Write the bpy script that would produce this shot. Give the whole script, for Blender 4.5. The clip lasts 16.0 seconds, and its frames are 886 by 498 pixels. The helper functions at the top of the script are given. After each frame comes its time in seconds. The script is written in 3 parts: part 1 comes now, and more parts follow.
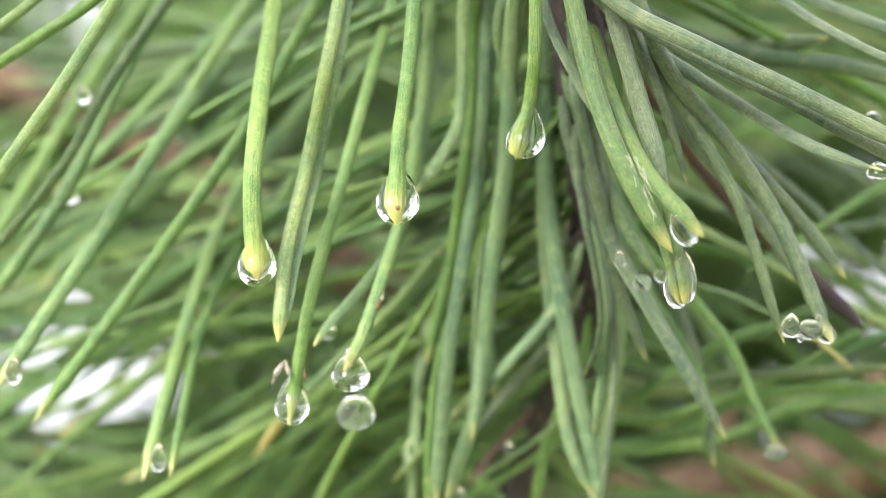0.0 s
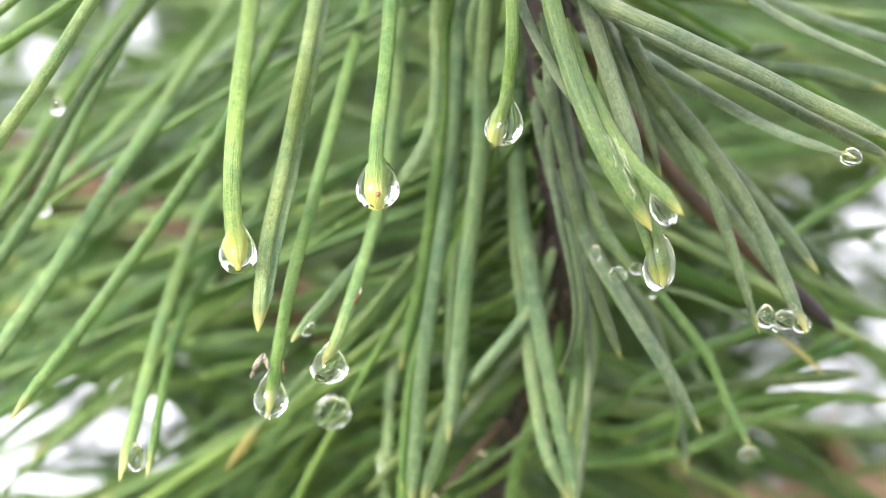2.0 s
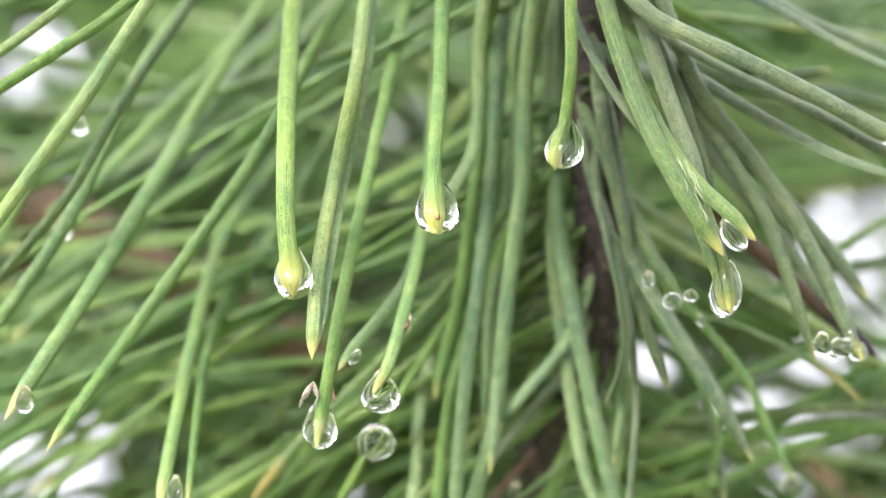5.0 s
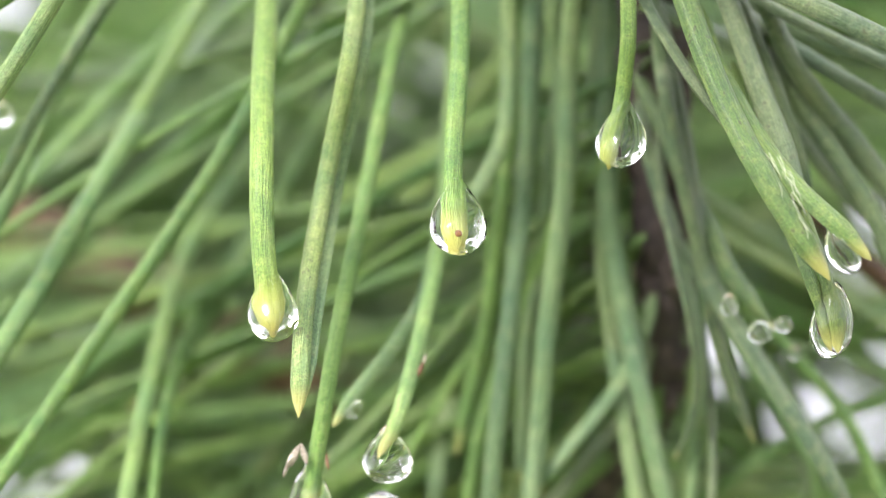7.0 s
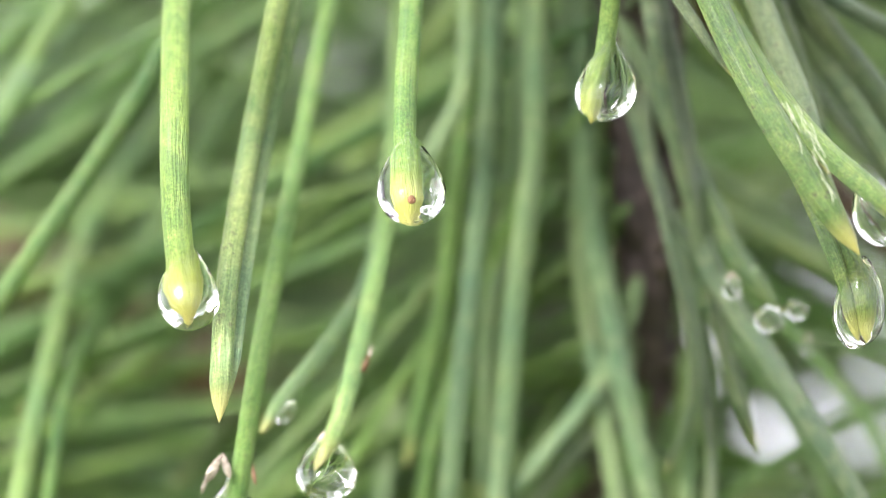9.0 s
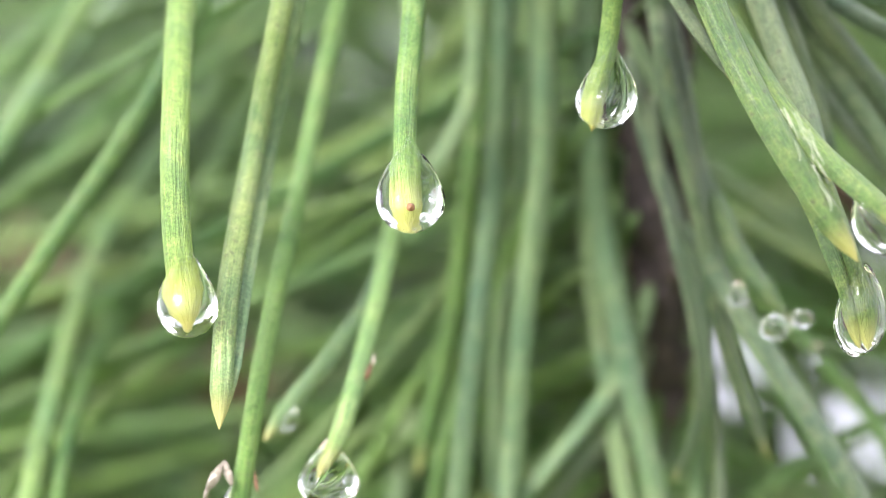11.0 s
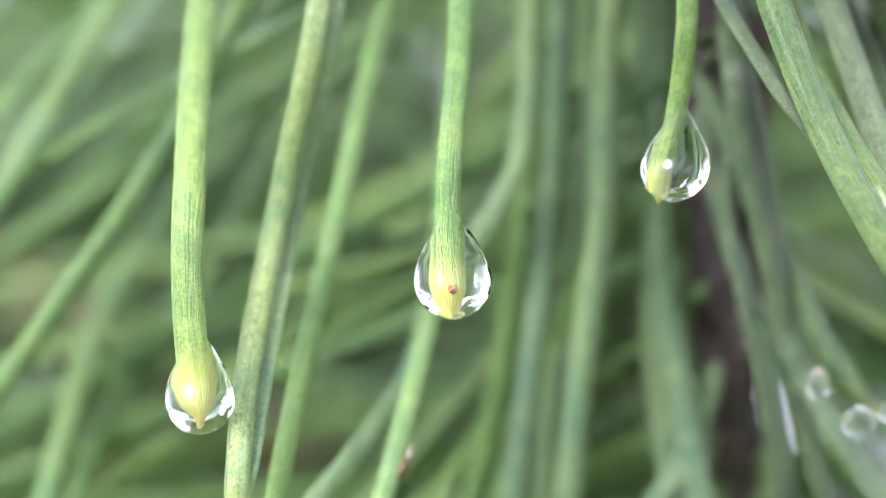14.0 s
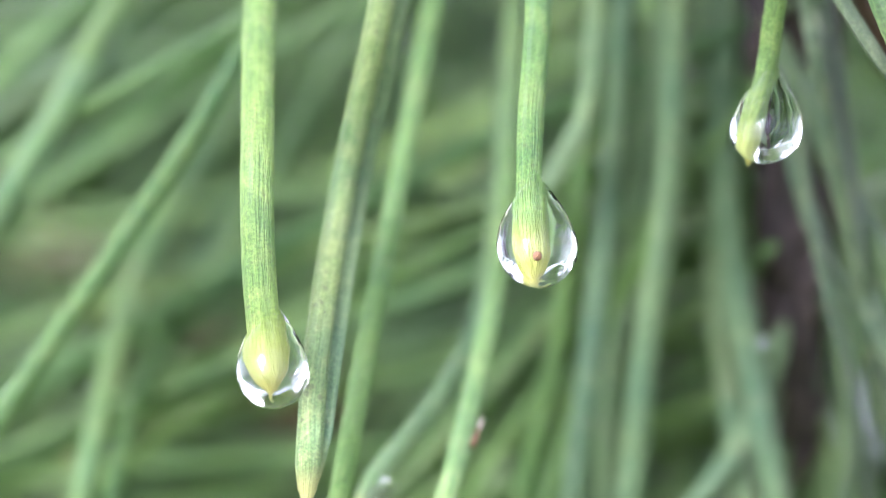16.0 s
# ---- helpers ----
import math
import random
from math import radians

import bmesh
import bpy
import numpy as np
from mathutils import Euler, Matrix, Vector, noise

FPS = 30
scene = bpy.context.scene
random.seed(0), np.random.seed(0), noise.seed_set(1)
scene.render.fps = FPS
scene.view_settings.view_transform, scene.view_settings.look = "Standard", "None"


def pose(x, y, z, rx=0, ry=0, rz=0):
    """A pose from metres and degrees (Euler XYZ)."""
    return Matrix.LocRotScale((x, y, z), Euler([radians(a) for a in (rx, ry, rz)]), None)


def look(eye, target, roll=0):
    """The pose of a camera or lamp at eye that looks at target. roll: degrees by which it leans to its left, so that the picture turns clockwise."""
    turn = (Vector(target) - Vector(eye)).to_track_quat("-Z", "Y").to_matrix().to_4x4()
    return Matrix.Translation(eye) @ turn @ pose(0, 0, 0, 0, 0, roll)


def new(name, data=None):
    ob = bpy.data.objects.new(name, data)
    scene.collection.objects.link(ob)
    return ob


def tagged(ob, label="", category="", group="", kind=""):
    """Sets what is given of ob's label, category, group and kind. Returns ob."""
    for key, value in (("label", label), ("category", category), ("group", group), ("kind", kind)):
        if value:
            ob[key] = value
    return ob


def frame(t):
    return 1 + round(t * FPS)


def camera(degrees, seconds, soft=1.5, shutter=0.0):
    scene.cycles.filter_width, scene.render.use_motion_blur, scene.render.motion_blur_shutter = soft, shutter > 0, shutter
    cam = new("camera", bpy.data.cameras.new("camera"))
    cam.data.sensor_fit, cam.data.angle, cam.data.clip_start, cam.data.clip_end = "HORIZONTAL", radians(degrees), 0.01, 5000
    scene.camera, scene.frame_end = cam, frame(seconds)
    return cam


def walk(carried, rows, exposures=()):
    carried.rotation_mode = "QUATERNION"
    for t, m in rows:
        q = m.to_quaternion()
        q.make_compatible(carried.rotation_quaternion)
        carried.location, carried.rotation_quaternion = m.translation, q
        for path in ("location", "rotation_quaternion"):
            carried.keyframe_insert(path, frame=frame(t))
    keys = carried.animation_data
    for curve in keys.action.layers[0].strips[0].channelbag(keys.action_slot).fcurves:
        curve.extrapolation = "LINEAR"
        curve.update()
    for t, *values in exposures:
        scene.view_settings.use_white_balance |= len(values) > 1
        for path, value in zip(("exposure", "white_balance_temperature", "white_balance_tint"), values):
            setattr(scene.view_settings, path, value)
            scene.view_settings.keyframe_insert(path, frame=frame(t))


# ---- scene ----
cam = camera(15, 16.0, soft=0.8)
PATH = [
    (0, look((0.02668, -0.22523, 0.02078), (0.00312, 0.00000, -0.00170), 0.30)),
    (0.5, look((0.01311, -0.22518, 0.01022), (0.00133, 0.00000, -0.00283), 0.20)),
    (1, look((0.01091, -0.22552, 0.00464), (0.00098, 0.00000, -0.00294), -0.04)),
    (1.5, look((0.01144, -0.22626, -0.00385), (0.00164, 0.00000, -0.00382), -0.14)),
    (2, look((0.01954, -0.22854, 0.00044), (0.00447, 0.00000, -0.00265), 0.04)),
    (2.5, look((0.01863, -0.23114, 0.00868), (0.00561, 0.00000, -0.00078), 0.89)),
    (3, look((0.00207, -0.23053, -0.00078), (0.00280, 0.00000, -0.00197), 0.73)),
    (3.5, look((-0.00072, -0.23001, -0.00249), (0.00238, 0.00000, -0.00211), 0.57)),
    (4, look((-0.00776, -0.22789, -0.00319), (0.00073, 0.00000, -0.00231), 0.62)),
    (4.5, look((-0.00607, -0.22756, -0.00209), (0.00073, 0.00000, -0.00171), 0.56)),
    (7, look((-0.00436, -0.17248, 0.00462), (-0.00080, 0.00000, 0.00027), -0.39)),
    (7.5, look((-0.00485, -0.16063, 0.00682), (-0.00096, 0.00000, 0.00068), -0.06)),
    (8, look((-0.00444, -0.14637, 0.00460), (0.00011, 0.00000, 0.00050), -0.02)),
    (8.5, look((-0.00272, -0.14488, 0.00417), (0.00139, 0.00000, 0.00001), -0.64)),
    (9, look((-0.00496, -0.14342, 0.00184), (0.00132, 0.00000, -0.00105), -0.48)),
    (9.5, look((-0.00486, -0.14205, 0.00134), (0.00131, 0.00000, -0.00137), -0.45)),
    (12, look((0.00200, -0.14428, 0.00245), (0.00128, 0.00000, 0.00034), -0.64)),
    (12.5, look((-0.00307, -0.14358, 0.00389), (-0.00094, 0.00000, 0.00157), -0.11)),
    (13, look((0.00025, -0.14431, 0.00050), (0.00062, 0.00000, 0.00093), -0.22)),
    (13.5, look((0.00256, -0.14142, 0.00027), (0.00094, 0.00000, 0.00137), -0.33)),
    (14, look((-0.00054, -0.12697, 0.00672), (-0.00038, 0.00000, 0.00258), 0.19)),
    (14.5, look((-0.00076, -0.12157, 0.00876), (-0.00033, 0.00000, 0.00294), 0.29)),
    (15, look((0.00103, -0.12205, 0.00171), (0.00060, 0.00000, -0.00042), -0.11)),
    (15.5, look((-0.00285, -0.12082, 0.00288), (-0.00148, 0.00000, -0.00139), -0.36)),
    (16, look((-0.00840, -0.12092, 0.00906), (-0.00341, 0.00000, 0.00130), 0.38)),
]
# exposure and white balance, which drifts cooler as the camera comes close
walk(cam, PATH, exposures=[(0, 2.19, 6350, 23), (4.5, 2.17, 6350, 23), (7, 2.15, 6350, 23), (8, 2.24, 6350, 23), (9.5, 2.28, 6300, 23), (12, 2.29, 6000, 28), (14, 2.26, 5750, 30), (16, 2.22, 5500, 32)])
MM = 0.001

# ---- daylight: bright overcast ----
world = bpy.data.worlds.new("overcast_sky")
scene.world = world
world.use_nodes = True
wt = world.node_tree
sky = wt.nodes.new("ShaderNodeTexSky")
sky.sky_type = "NISHITA"
sky.sun_disc = False
sky.sun_elevation, sky.sun_rotation = radians(48), radians(223)
sky.air_density, sky.dust_density, sky.ozone_density = 1.0, 6.0, 1.0
veil = wt.nodes.new("ShaderNodeHueSaturation")
veil.inputs["Saturation"].default_value = 0.25
wt.links.new(sky.outputs[0], veil.inputs["Color"])
cloud = wt.nodes.new("ShaderNodeMix")
cloud.data_type = "RGBA"
cloud.inputs[0].default_value = 0.65
cloud.inputs[7].default_value = (9.0, 9.3, 9.6, 1)
wt.links.new(veil.outputs[0], cloud.inputs[6])
wt.links.new(cloud.outputs[2], wt.nodes["Background"].inputs[0])
wt.nodes["Background"].inputs[1].default_value = 0.11
sun = new("sun", bpy.data.lights.new("sun", "SUN"))
sun.data.energy, sun.data.angle, sun.data.color = 1.95, radians(18), (1.0, 0.97, 0.92)
sun.matrix_world = look((-0.75, -0.8, 1.2), (0, 0, 0))


# ---- materials ----
def base_material(name):
    m = bpy.data.materials.new(name)
    m.use_nodes = True
    t = m.node_tree
    return m, t, t.nodes["Principled BSDF"]


def node(t, kind, **values):
    n = t.nodes.new(kind)
    for k, v in values.items():
        n.inputs[k.replace("_", " ")].default_value = v
    return n


def mix(t, fac, a, b, mode="MIX"):
    n = t.nodes.new("ShaderNodeMix")
    n.data_type, n.blend_type = "RGBA", mode
    for sock, v in ((n.inputs[0], fac), (n.inputs[6], a), (n.inputs[7], b)):
        if isinstance(v, (int, float)):
            sock.default_value = v
        elif isinstance(v, tuple):
            sock.default_value = (*v, 1)
        else:
            t.links.new(v, sock)
    return n.outputs[2]


def ramp(t, src, *stops):
    n = t.nodes.new("ShaderNodeValToRGB")
    t.links.new(src, n.inputs[0])
    els = n.color_ramp.elements
    while len(els) < len(stops):
        els.new(0.5)
    for el, (p, c) in zip(els, stops):
        el.position = p
        el.color = (c, c, c, 1) if isinstance(c, (int, float)) else (*c, 1)
    return n.outputs[0]


def needle_material(name, body, bloom, tip, bloom_amount=0.5, spots=0.3, rough=0.45, ripe=0.955, burn=0.0, thin=0.0):
    """A pine needle: fine pale lines along it, mottled bloom, a yellow tip."""
    m, t, bsdf = base_material(name)
    uv = t.nodes.new("ShaderNodeUVMap")
    uv.uv_map = "UVMap"
    sep = t.nodes.new("ShaderNodeSeparateXYZ")
    t.links.new(uv.outputs[0], sep.inputs[0])
    place = t.nodes.new("ShaderNodeTexCoord")
    info = t.nodes.new("ShaderNodeObjectInfo")
    # rows of pores along the needle: noise stretched lengthwise
    stretch = t.nodes.new("ShaderNodeMapping")
    stretch.inputs["Scale"].default_value = (30, 34, 1)
    t.links.new(uv.outputs[0], stretch.inputs[0])
    lines = node(t, "ShaderNodeTexNoise", Scale=1.0, Detail=4.0, Roughness=0.65)
    t.links.new(stretch.outputs[0], lines.inputs["Vector"])
    mott = node(t, "ShaderNodeTexNoise", Scale=2200.0, Detail=6.0, Roughness=0.8)
    t.links.new(place.outputs["Object"], mott.inputs["Vector"])
    broad = node(t, "ShaderNodeTexNoise", Scale=170.0, Detail=4.0, Roughness=0.65)
    t.links.new(place.outputs["Object"], broad.inputs["Vector"])
    line_mask = ramp(t, lines.outputs[0], (0.36, 0.0), (0.66, 1.0))
    mott_mask = ramp(t, mott.outputs[0], (0.4, 0.0), (0.7, 1.0))
    f = t.nodes.new("ShaderNodeMath")
    f.operation = "MULTIPLY_ADD"
    t.links.new(line_mask, f.inputs[0])
    f.inputs[1].default_value = bloom_amount
    g = t.nodes.new("ShaderNodeMath")
    g.operation = "MULTIPLY"
    t.links.new(mott_mask, g.inputs[0])
    g.inputs[1].default_value = bloom_amount * 0.7
    t.links.new(g.outputs[0], f.inputs[2])
    f.use_clamp = True
    col = mix(t, f.outputs[0], body, bloom)
    shade = ramp(t, broad.outputs[0], (0.34, (0.66, 0.77, 0.75)), (0.66, (1.28, 1.16, 0.95)))
    col = mix(t, 1.0, col, shade, "MULTIPLY")
    tone = ramp(t, info.outputs["Random"], (0.0, (0.72, 0.8, 0.8)), (1.0, (1.2, 1.12, 1.08)))
    col = mix(t, 1.0, col, tone, "MULTIPLY")
    flat = ramp(t, sep.outputs["X"], (0.68, (0.93, 0.97, 0.95)), (0.74, (1.28, 1.2, 1.22)))
    col = mix(t, 1.0, col, flat, "MULTIPLY")
    # yellow-green blotches a pore or two wide
    blot = node(t, "ShaderNodeTexNoise", Scale=1300.0, Detail=4.0, Roughness=0.75)
    t.links.new(place.outputs["Object"], blot.inputs["Vector"])
    col = mix(t, ramp(t, blot.outputs[0], (0.48, 0.0), (0.66, 0.45)), col, tuple(0.7 * x + 0.3 * y for x, y in zip(bloom, tip)))
    # shallow grooves that run the whole length, their shading put into the colour too
    run = t.nodes.new("ShaderNodeMapping")
    run.inputs["Scale"].default_value = (13, 2.5, 1)
    t.links.new(uv.outputs[0], run.inputs[0])
    groove = node(t, "ShaderNodeTexNoise", Scale=1.0, Detail=3.0, Roughness=0.6)
    t.links.new(run.outputs[0], groove.inputs["Vector"])
    col = mix(t, 1.0, col, ramp(t, groove.outputs[0], (0.36, (0.76, 0.82, 0.8)), (0.64, (1.15, 1.11, 1.07))), "MULTIPLY")
    grain = node(t, "ShaderNodeTexNoise", Scale=9000.0, Detail=2.0, Roughness=0.7)
    t.links.new(place.outputs["Object"], grain.inputs["Vector"])
    col = mix(t, 1.0, col, ramp(t, grain.outputs[0], (0.34, 0.74), (0.66, 1.28)), "MULTIPLY")
    # here and there a short band that has begun to yellow
    along = t.nodes.new("ShaderNodeMath")
    along.operation = "MULTIPLY_ADD"
    t.links.new(info.outputs["Random"], along.inputs[0])
    along.inputs[1].default_value = 90.0
    spot_y = t.nodes.new("ShaderNodeMath")
    spot_y.operation = "MULTIPLY"
    t.links.new(sep.outputs["Y"], spot_y.inputs[0])
    spot_y.inputs[1].default_value = 9.0
    t.links.new(spot_y.outputs[0], along.inputs[2])
    band = t.nodes.new("ShaderNodeTexNoise")
    band.noise_dimensions = "1D"
    band.inputs["Scale"].default_value, band.inputs["Detail"].default_value = 1.0, 2.0
    t.links.new(along.outputs[0], band.inputs["W"])
    col = mix(t, ramp(t, band.outputs[0], (0.72, 0.0), (0.84, 0.35)), col, tuple(0.5 * x + 0.5 * y for x, y in zip(bloom, tip)))
    # small dark flecks
    fleck = node(t, "ShaderNodeTexNoise", Scale=2600.0, Detail=1.0)
    t.links.new(place.outputs["Object"], fleck.inputs["Vector"])
    dark = ramp(t, fleck.outputs[0], (0.66, 0.0), (0.72, spots))
    col = mix(t, dark, col, (0.03, 0.035, 0.015))
    # the tip ripens to yellow
    warm = ramp(t, sep.outputs["Y"], (ripe, 0.0), (min(0.995, ripe + 0.06), 1.0))
    col = mix(t, warm, col, tip)
    burnt = ramp(t, sep.outputs["Y"], (0.984, 0.0), (0.998, burn))
    col = mix(t, burnt, col, (0.2, 0.08, 0.02))
    t.links.new(col, bsdf.inputs["Base Color"])
    bsdf.inputs["Roughness"].default_value = rough
    bsdf.inputs["Specular IOR Level"].default_value = 0.4
    bsdf.inputs["Coat Weight"].default_value = 0.08
    bsdf.inputs["Coat Roughness"].default_value = 0.3
    bump = node(t, "ShaderNodeBump", Strength=0.8, Distance=0.0001)
    t.links.new(f.outputs[0], bump.inputs["Height"])
    dent = node(t, "ShaderNodeBump", Strength=0.5, Distance=0.00015)
    t.links.new(groove.outputs[0], dent.inputs["Height"])
    t.links.new(bump.outputs[0], dent.inputs["Normal"])
    t.links.new(dent.outputs[0], bsdf.inputs["Normal"])
    if thin:
        # light that passes through
        through_it = t.nodes.new("ShaderNodeBsdfTranslucent")
        t.links.new(col, through_it.inputs["Color"])
        both = t.nodes.new("ShaderNodeMixShader")
        both.inputs[0].default_value = thin
        t.links.new(bsdf.outputs[0], both.inputs[1])
        t.links.new(through_it.outputs[0], both.inputs[2])
        t.links.new(both.outputs[0], t.nodes["Material Output"].inputs[0])
    return m


TIP = (0.36, 0.37, 0.12)
NEEDLES = {
    "fresh": needle_material("needle_fresh_green", (0.1, 0.19, 0.03), (0.25, 0.36, 0.085), (0.3, 0.34, 0.065), 0.5, burn=0.3, ripe=0.925),
    "mid": needle_material("needle_green", (0.068, 0.165, 0.03), (0.185, 0.32, 0.09), TIP, 0.5),
    "dark": needle_material("needle_dark_green", (0.045, 0.095, 0.03), (0.13, 0.2, 0.085), TIP, 0.45, 0.4),
    "blue": needle_material("needle_blue_green", (0.09, 0.17, 0.072), (0.225, 0.325, 0.165), TIP, 0.55),
    "pale": needle_material("needle_pale_green", (0.11, 0.195, 0.055), (0.26, 0.36, 0.16), TIP, 0.55, 0.35),
    "olive": needle_material("needle_olive_green", (0.055, 0.1, 0.04), (0.14, 0.19, 0.11), TIP, 0.55, 0.5),
    "frosted": needle_material("needle_bloomed_green", (0.036, 0.09, 0.018), (0.105, 0.18, 0.045), (0.36, 0.35, 0.09), 0.6, 0.7, ripe=0.93),
    "crown": needle_material("needle_wet_yellow_green", (0.06, 0.13, 0.022), (0.165, 0.24, 0.06), (0.34, 0.35, 0.09), 0.6, 0.5, ripe=0.92),
    "lush": needle_material("needle_bright_green", (0.075, 0.18, 0.03), (0.21, 0.345, 0.085), (0.32, 0.35, 0.06), 0.5, burn=0.2, ripe=0.93),
    "deep": needle_material("needle_deep_green", (0.075, 0.17, 0.04), (0.2, 0.31, 0.1), TIP, 0.5),
    "blade": needle_material("needle_blade_green", (0.085, 0.16, 0.042), (0.23, 0.31, 0.12), (0.48, 0.45, 0.14), 0.55, 0.5),
    "leafy": needle_material("needle_cool_green", (0.15, 0.31, 0.1), (0.33, 0.5, 0.23), TIP, 0.5, thin=0.5),
    "ripe": needle_material("needle_yellowing", (0.075, 0.165, 0.05), (0.21, 0.3, 0.13), (0.36, 0.32, 0.09), 0.5, ripe=0.84),
    "rust": needle_material("twig_rusty", (0.08, 0.043, 0.03), (0.17, 0.095, 0.065), (0.08, 0.045, 0.03), 0.5),
    "brown": needle_material("needle_dead_brown", (0.065, 0.032, 0.014), (0.13, 0.065, 0.03), (0.02, 0.012, 0.01), 0.4, ripe=0.84),
}


def bark_material(name, dark, light, scale):
    m, t, bsdf = base_material(name)
    place = t.nodes.new("ShaderNodeTexCoord")
    vor = node(t, "ShaderNodeTexVoronoi", Scale=scale)
    vor.feature = "DISTANCE_TO_EDGE"
    noi = node(t, "ShaderNodeTexNoise", Scale=scale * 2.2, Detail=5.0)
    for n in (vor, noi):
        t.links.new(place.outputs["Object"], n.inputs["Vector"])
    crack = ramp(t, vor.outputs[0], (0.0, 0.6), (0.12, 1.0))
    patch = ramp(t, noi.outputs[0], (0.35, dark), (0.7, light))
    t.links.new(mix(t, crack, tuple(c * 0.35 for c in dark), patch), bsdf.inputs["Base Color"])
    bsdf.inputs["Roughness"].default_value = 0.75
    bump = node(t, "ShaderNodeBump", Strength=0.8, Distance=0.0006)
    t.links.new(noi.outputs[0], bump.inputs["Height"])
    t.links.new(bump.outputs[0], bsdf.inputs["Normal"])
    return m


BARK = bark_material("wet_twig_bark", (0.017, 0.013, 0.012), (0.05, 0.035, 0.026), 500.0)
BRANCH = bark_material("rusty_branch_bark", (0.05, 0.032, 0.014), (0.18, 0.115, 0.045), 160.0)
TAN_BRANCH = bark_material("tan_branch_bark", (0.17, 0.1, 0.055), (0.38, 0.26, 0.15), 160.0)
water, t_, b_ = base_material("rain_water")
b_.inputs["Base Color"].default_value = (1, 1, 1, 1)
b_.inputs["Transmission Weight"].default_value = 1.0
b_.inputs["Roughness"].default_value = 0.0
b_.inputs["IOR"].default_value = 1.333


# ---- helpers for building ----
def part(name, bm, material, parent=None, label=""):
    me = bpy.data.meshes.new(name)
    bm.to_mesh(me)
    bm.free()
    me.materials.append(material)
    ob = new(name, me)
    if parent:
        ob.parent = parent
    if label:
        ob["label"] = label
    return ob


def thing(name, label, category, at=(0, 0, 0), group="", kind=""):
    ob = new(name)
    ob.empty_display_size = 0.002
    ob.location = at
    return tagged(ob, label, category, group, kind)


def spline(pts, steps):
    """A smooth line through the points (Catmull-Rom)."""
    p = [2 * pts[0] - pts[1], *pts, 2 * pts[-1] - pts[-2]]
    out = []
    for i in range(1, len(p) - 2):
        a, b, c, d = p[i - 1], p[i], p[i + 1], p[i + 2]
        for k in range(steps):
            u = k / steps
            out.append(0.5 * (2 * b + (c - a) * u + (2 * a - 5 * b + 4 * c - d) * u * u + (3 * b - a - 3 * c + d) * u ** 3))
    out.append(pts[-1].copy())
    return out


def sweep(line, radius, section, spin=0.0, turn=0.0, creases=()):
    """A body along a line; section: points of the outline in units of the radius; v runs along it in the UV map."""
    bm = bmesh.new()
    uv = bm.loops.layers.uv.new("UVMap")
    lens = [0.0]
    for a, b in zip(line, line[1:]):
        lens.append(lens[-1] + (b - a).length)
    total = lens[-1] or 1.0
    side = None
    rings = []
    n = len(section)
    for i, p in enumerate(line):
        v = lens[i] / total
        way = (line[min(i + 1, len(line) - 1)] - line[max(i - 1, 0)]).normalized()
        if side is None:
            side = way.cross(Vector((0.3, -1, 0.2))).normalized()
        side = (side - way * side.dot(way)).normalized()
        up = way.cross(side)
        ang = spin + turn * v
        r = radius(v, lens[i], total)
        rings.append([bm.verts.new(p + (side * (math.cos(ang) * x - math.sin(ang) * y) + up * (math.sin(ang) * x + math.cos(ang) * y)) * r) for x, y in section])
    for i in range(len(rings) - 1):
        for k in range(n):
            f = bm.faces.new((rings[i][k], rings[i][(k + 1) % n], rings[i + 1][(k + 1) % n], rings[i + 1][k]))
            f.smooth = True
            for lp, (uu, vv) in zip(f.loops, ((k, i), (k + 1, i), (k + 1, i + 1), (k, i + 1))):
                lp[uv].uv = (uu / n, lens[vv] / total)
    for k in creases:
        for a, b in zip(rings, rings[1:]):
            bm.edges.get((a[k], b[k])).smooth = False
    bm.faces.new(rings[0][::-1])
    bm.faces.new(rings[-1])
    bmesh.ops.recalc_face_normals(bm, faces=bm.faces)
    return bm


HALF_ROUND = [(math.cos(a), 0.8 * math.sin(a) - 0.2) for a in np.linspace(0, math.pi, 8)] + [(-0.5, -0.36), (0.5, -0.36)]
SMALL_ROUND = [(math.cos(a), 0.75 * math.sin(a)) for a in np.linspace(0, 2 * math.pi, 5, endpoint=False)]
ROUND = [(math.cos(a), math.sin(a)) for a in np.linspace(0, 2 * math.pi, 14, endpoint=False)]


def needle_radius(half, point=4.5):
    def r(v, s, total):
        left = (total - s) / (half * point)
        return half * (0.04 + 0.96 * min(1.0, left) ** 0.6) * (0.4 + 0.6 * min(1.0, v * 14))
    return r


# ---- the ground and what lies far behind ----
def ground_material():
    m, t, bsdf = base_material("needle_litter_ground")
    place = t.nodes.new("ShaderNodeTexCoord")
    a = node(t, "ShaderNodeTexNoise", Scale=0.8, Detail=6.0)
    b = node(t, "ShaderNodeTexNoise", Scale=40.0, Detail=4.0)
    for n in (a, b):
        t.links.new(place.outputs["Object"], n.inputs["Vector"])
    grass = mix(t, ramp(t, b.outputs[0], (0.35, 0.0), (0.65, 1.0)), (0.09, 0.15, 0.05), (0.17, 0.23, 0.09))
    col = mix(t, ramp(t, a.outputs[0], (0.5, 0.0), (0.62, 1.0)), grass, (0.28, 0.2, 0.13))
    t.links.new(col, bsdf.inputs["Base Color"])
    bsdf.inputs["Roughness"].default_value = 0.9
    return m


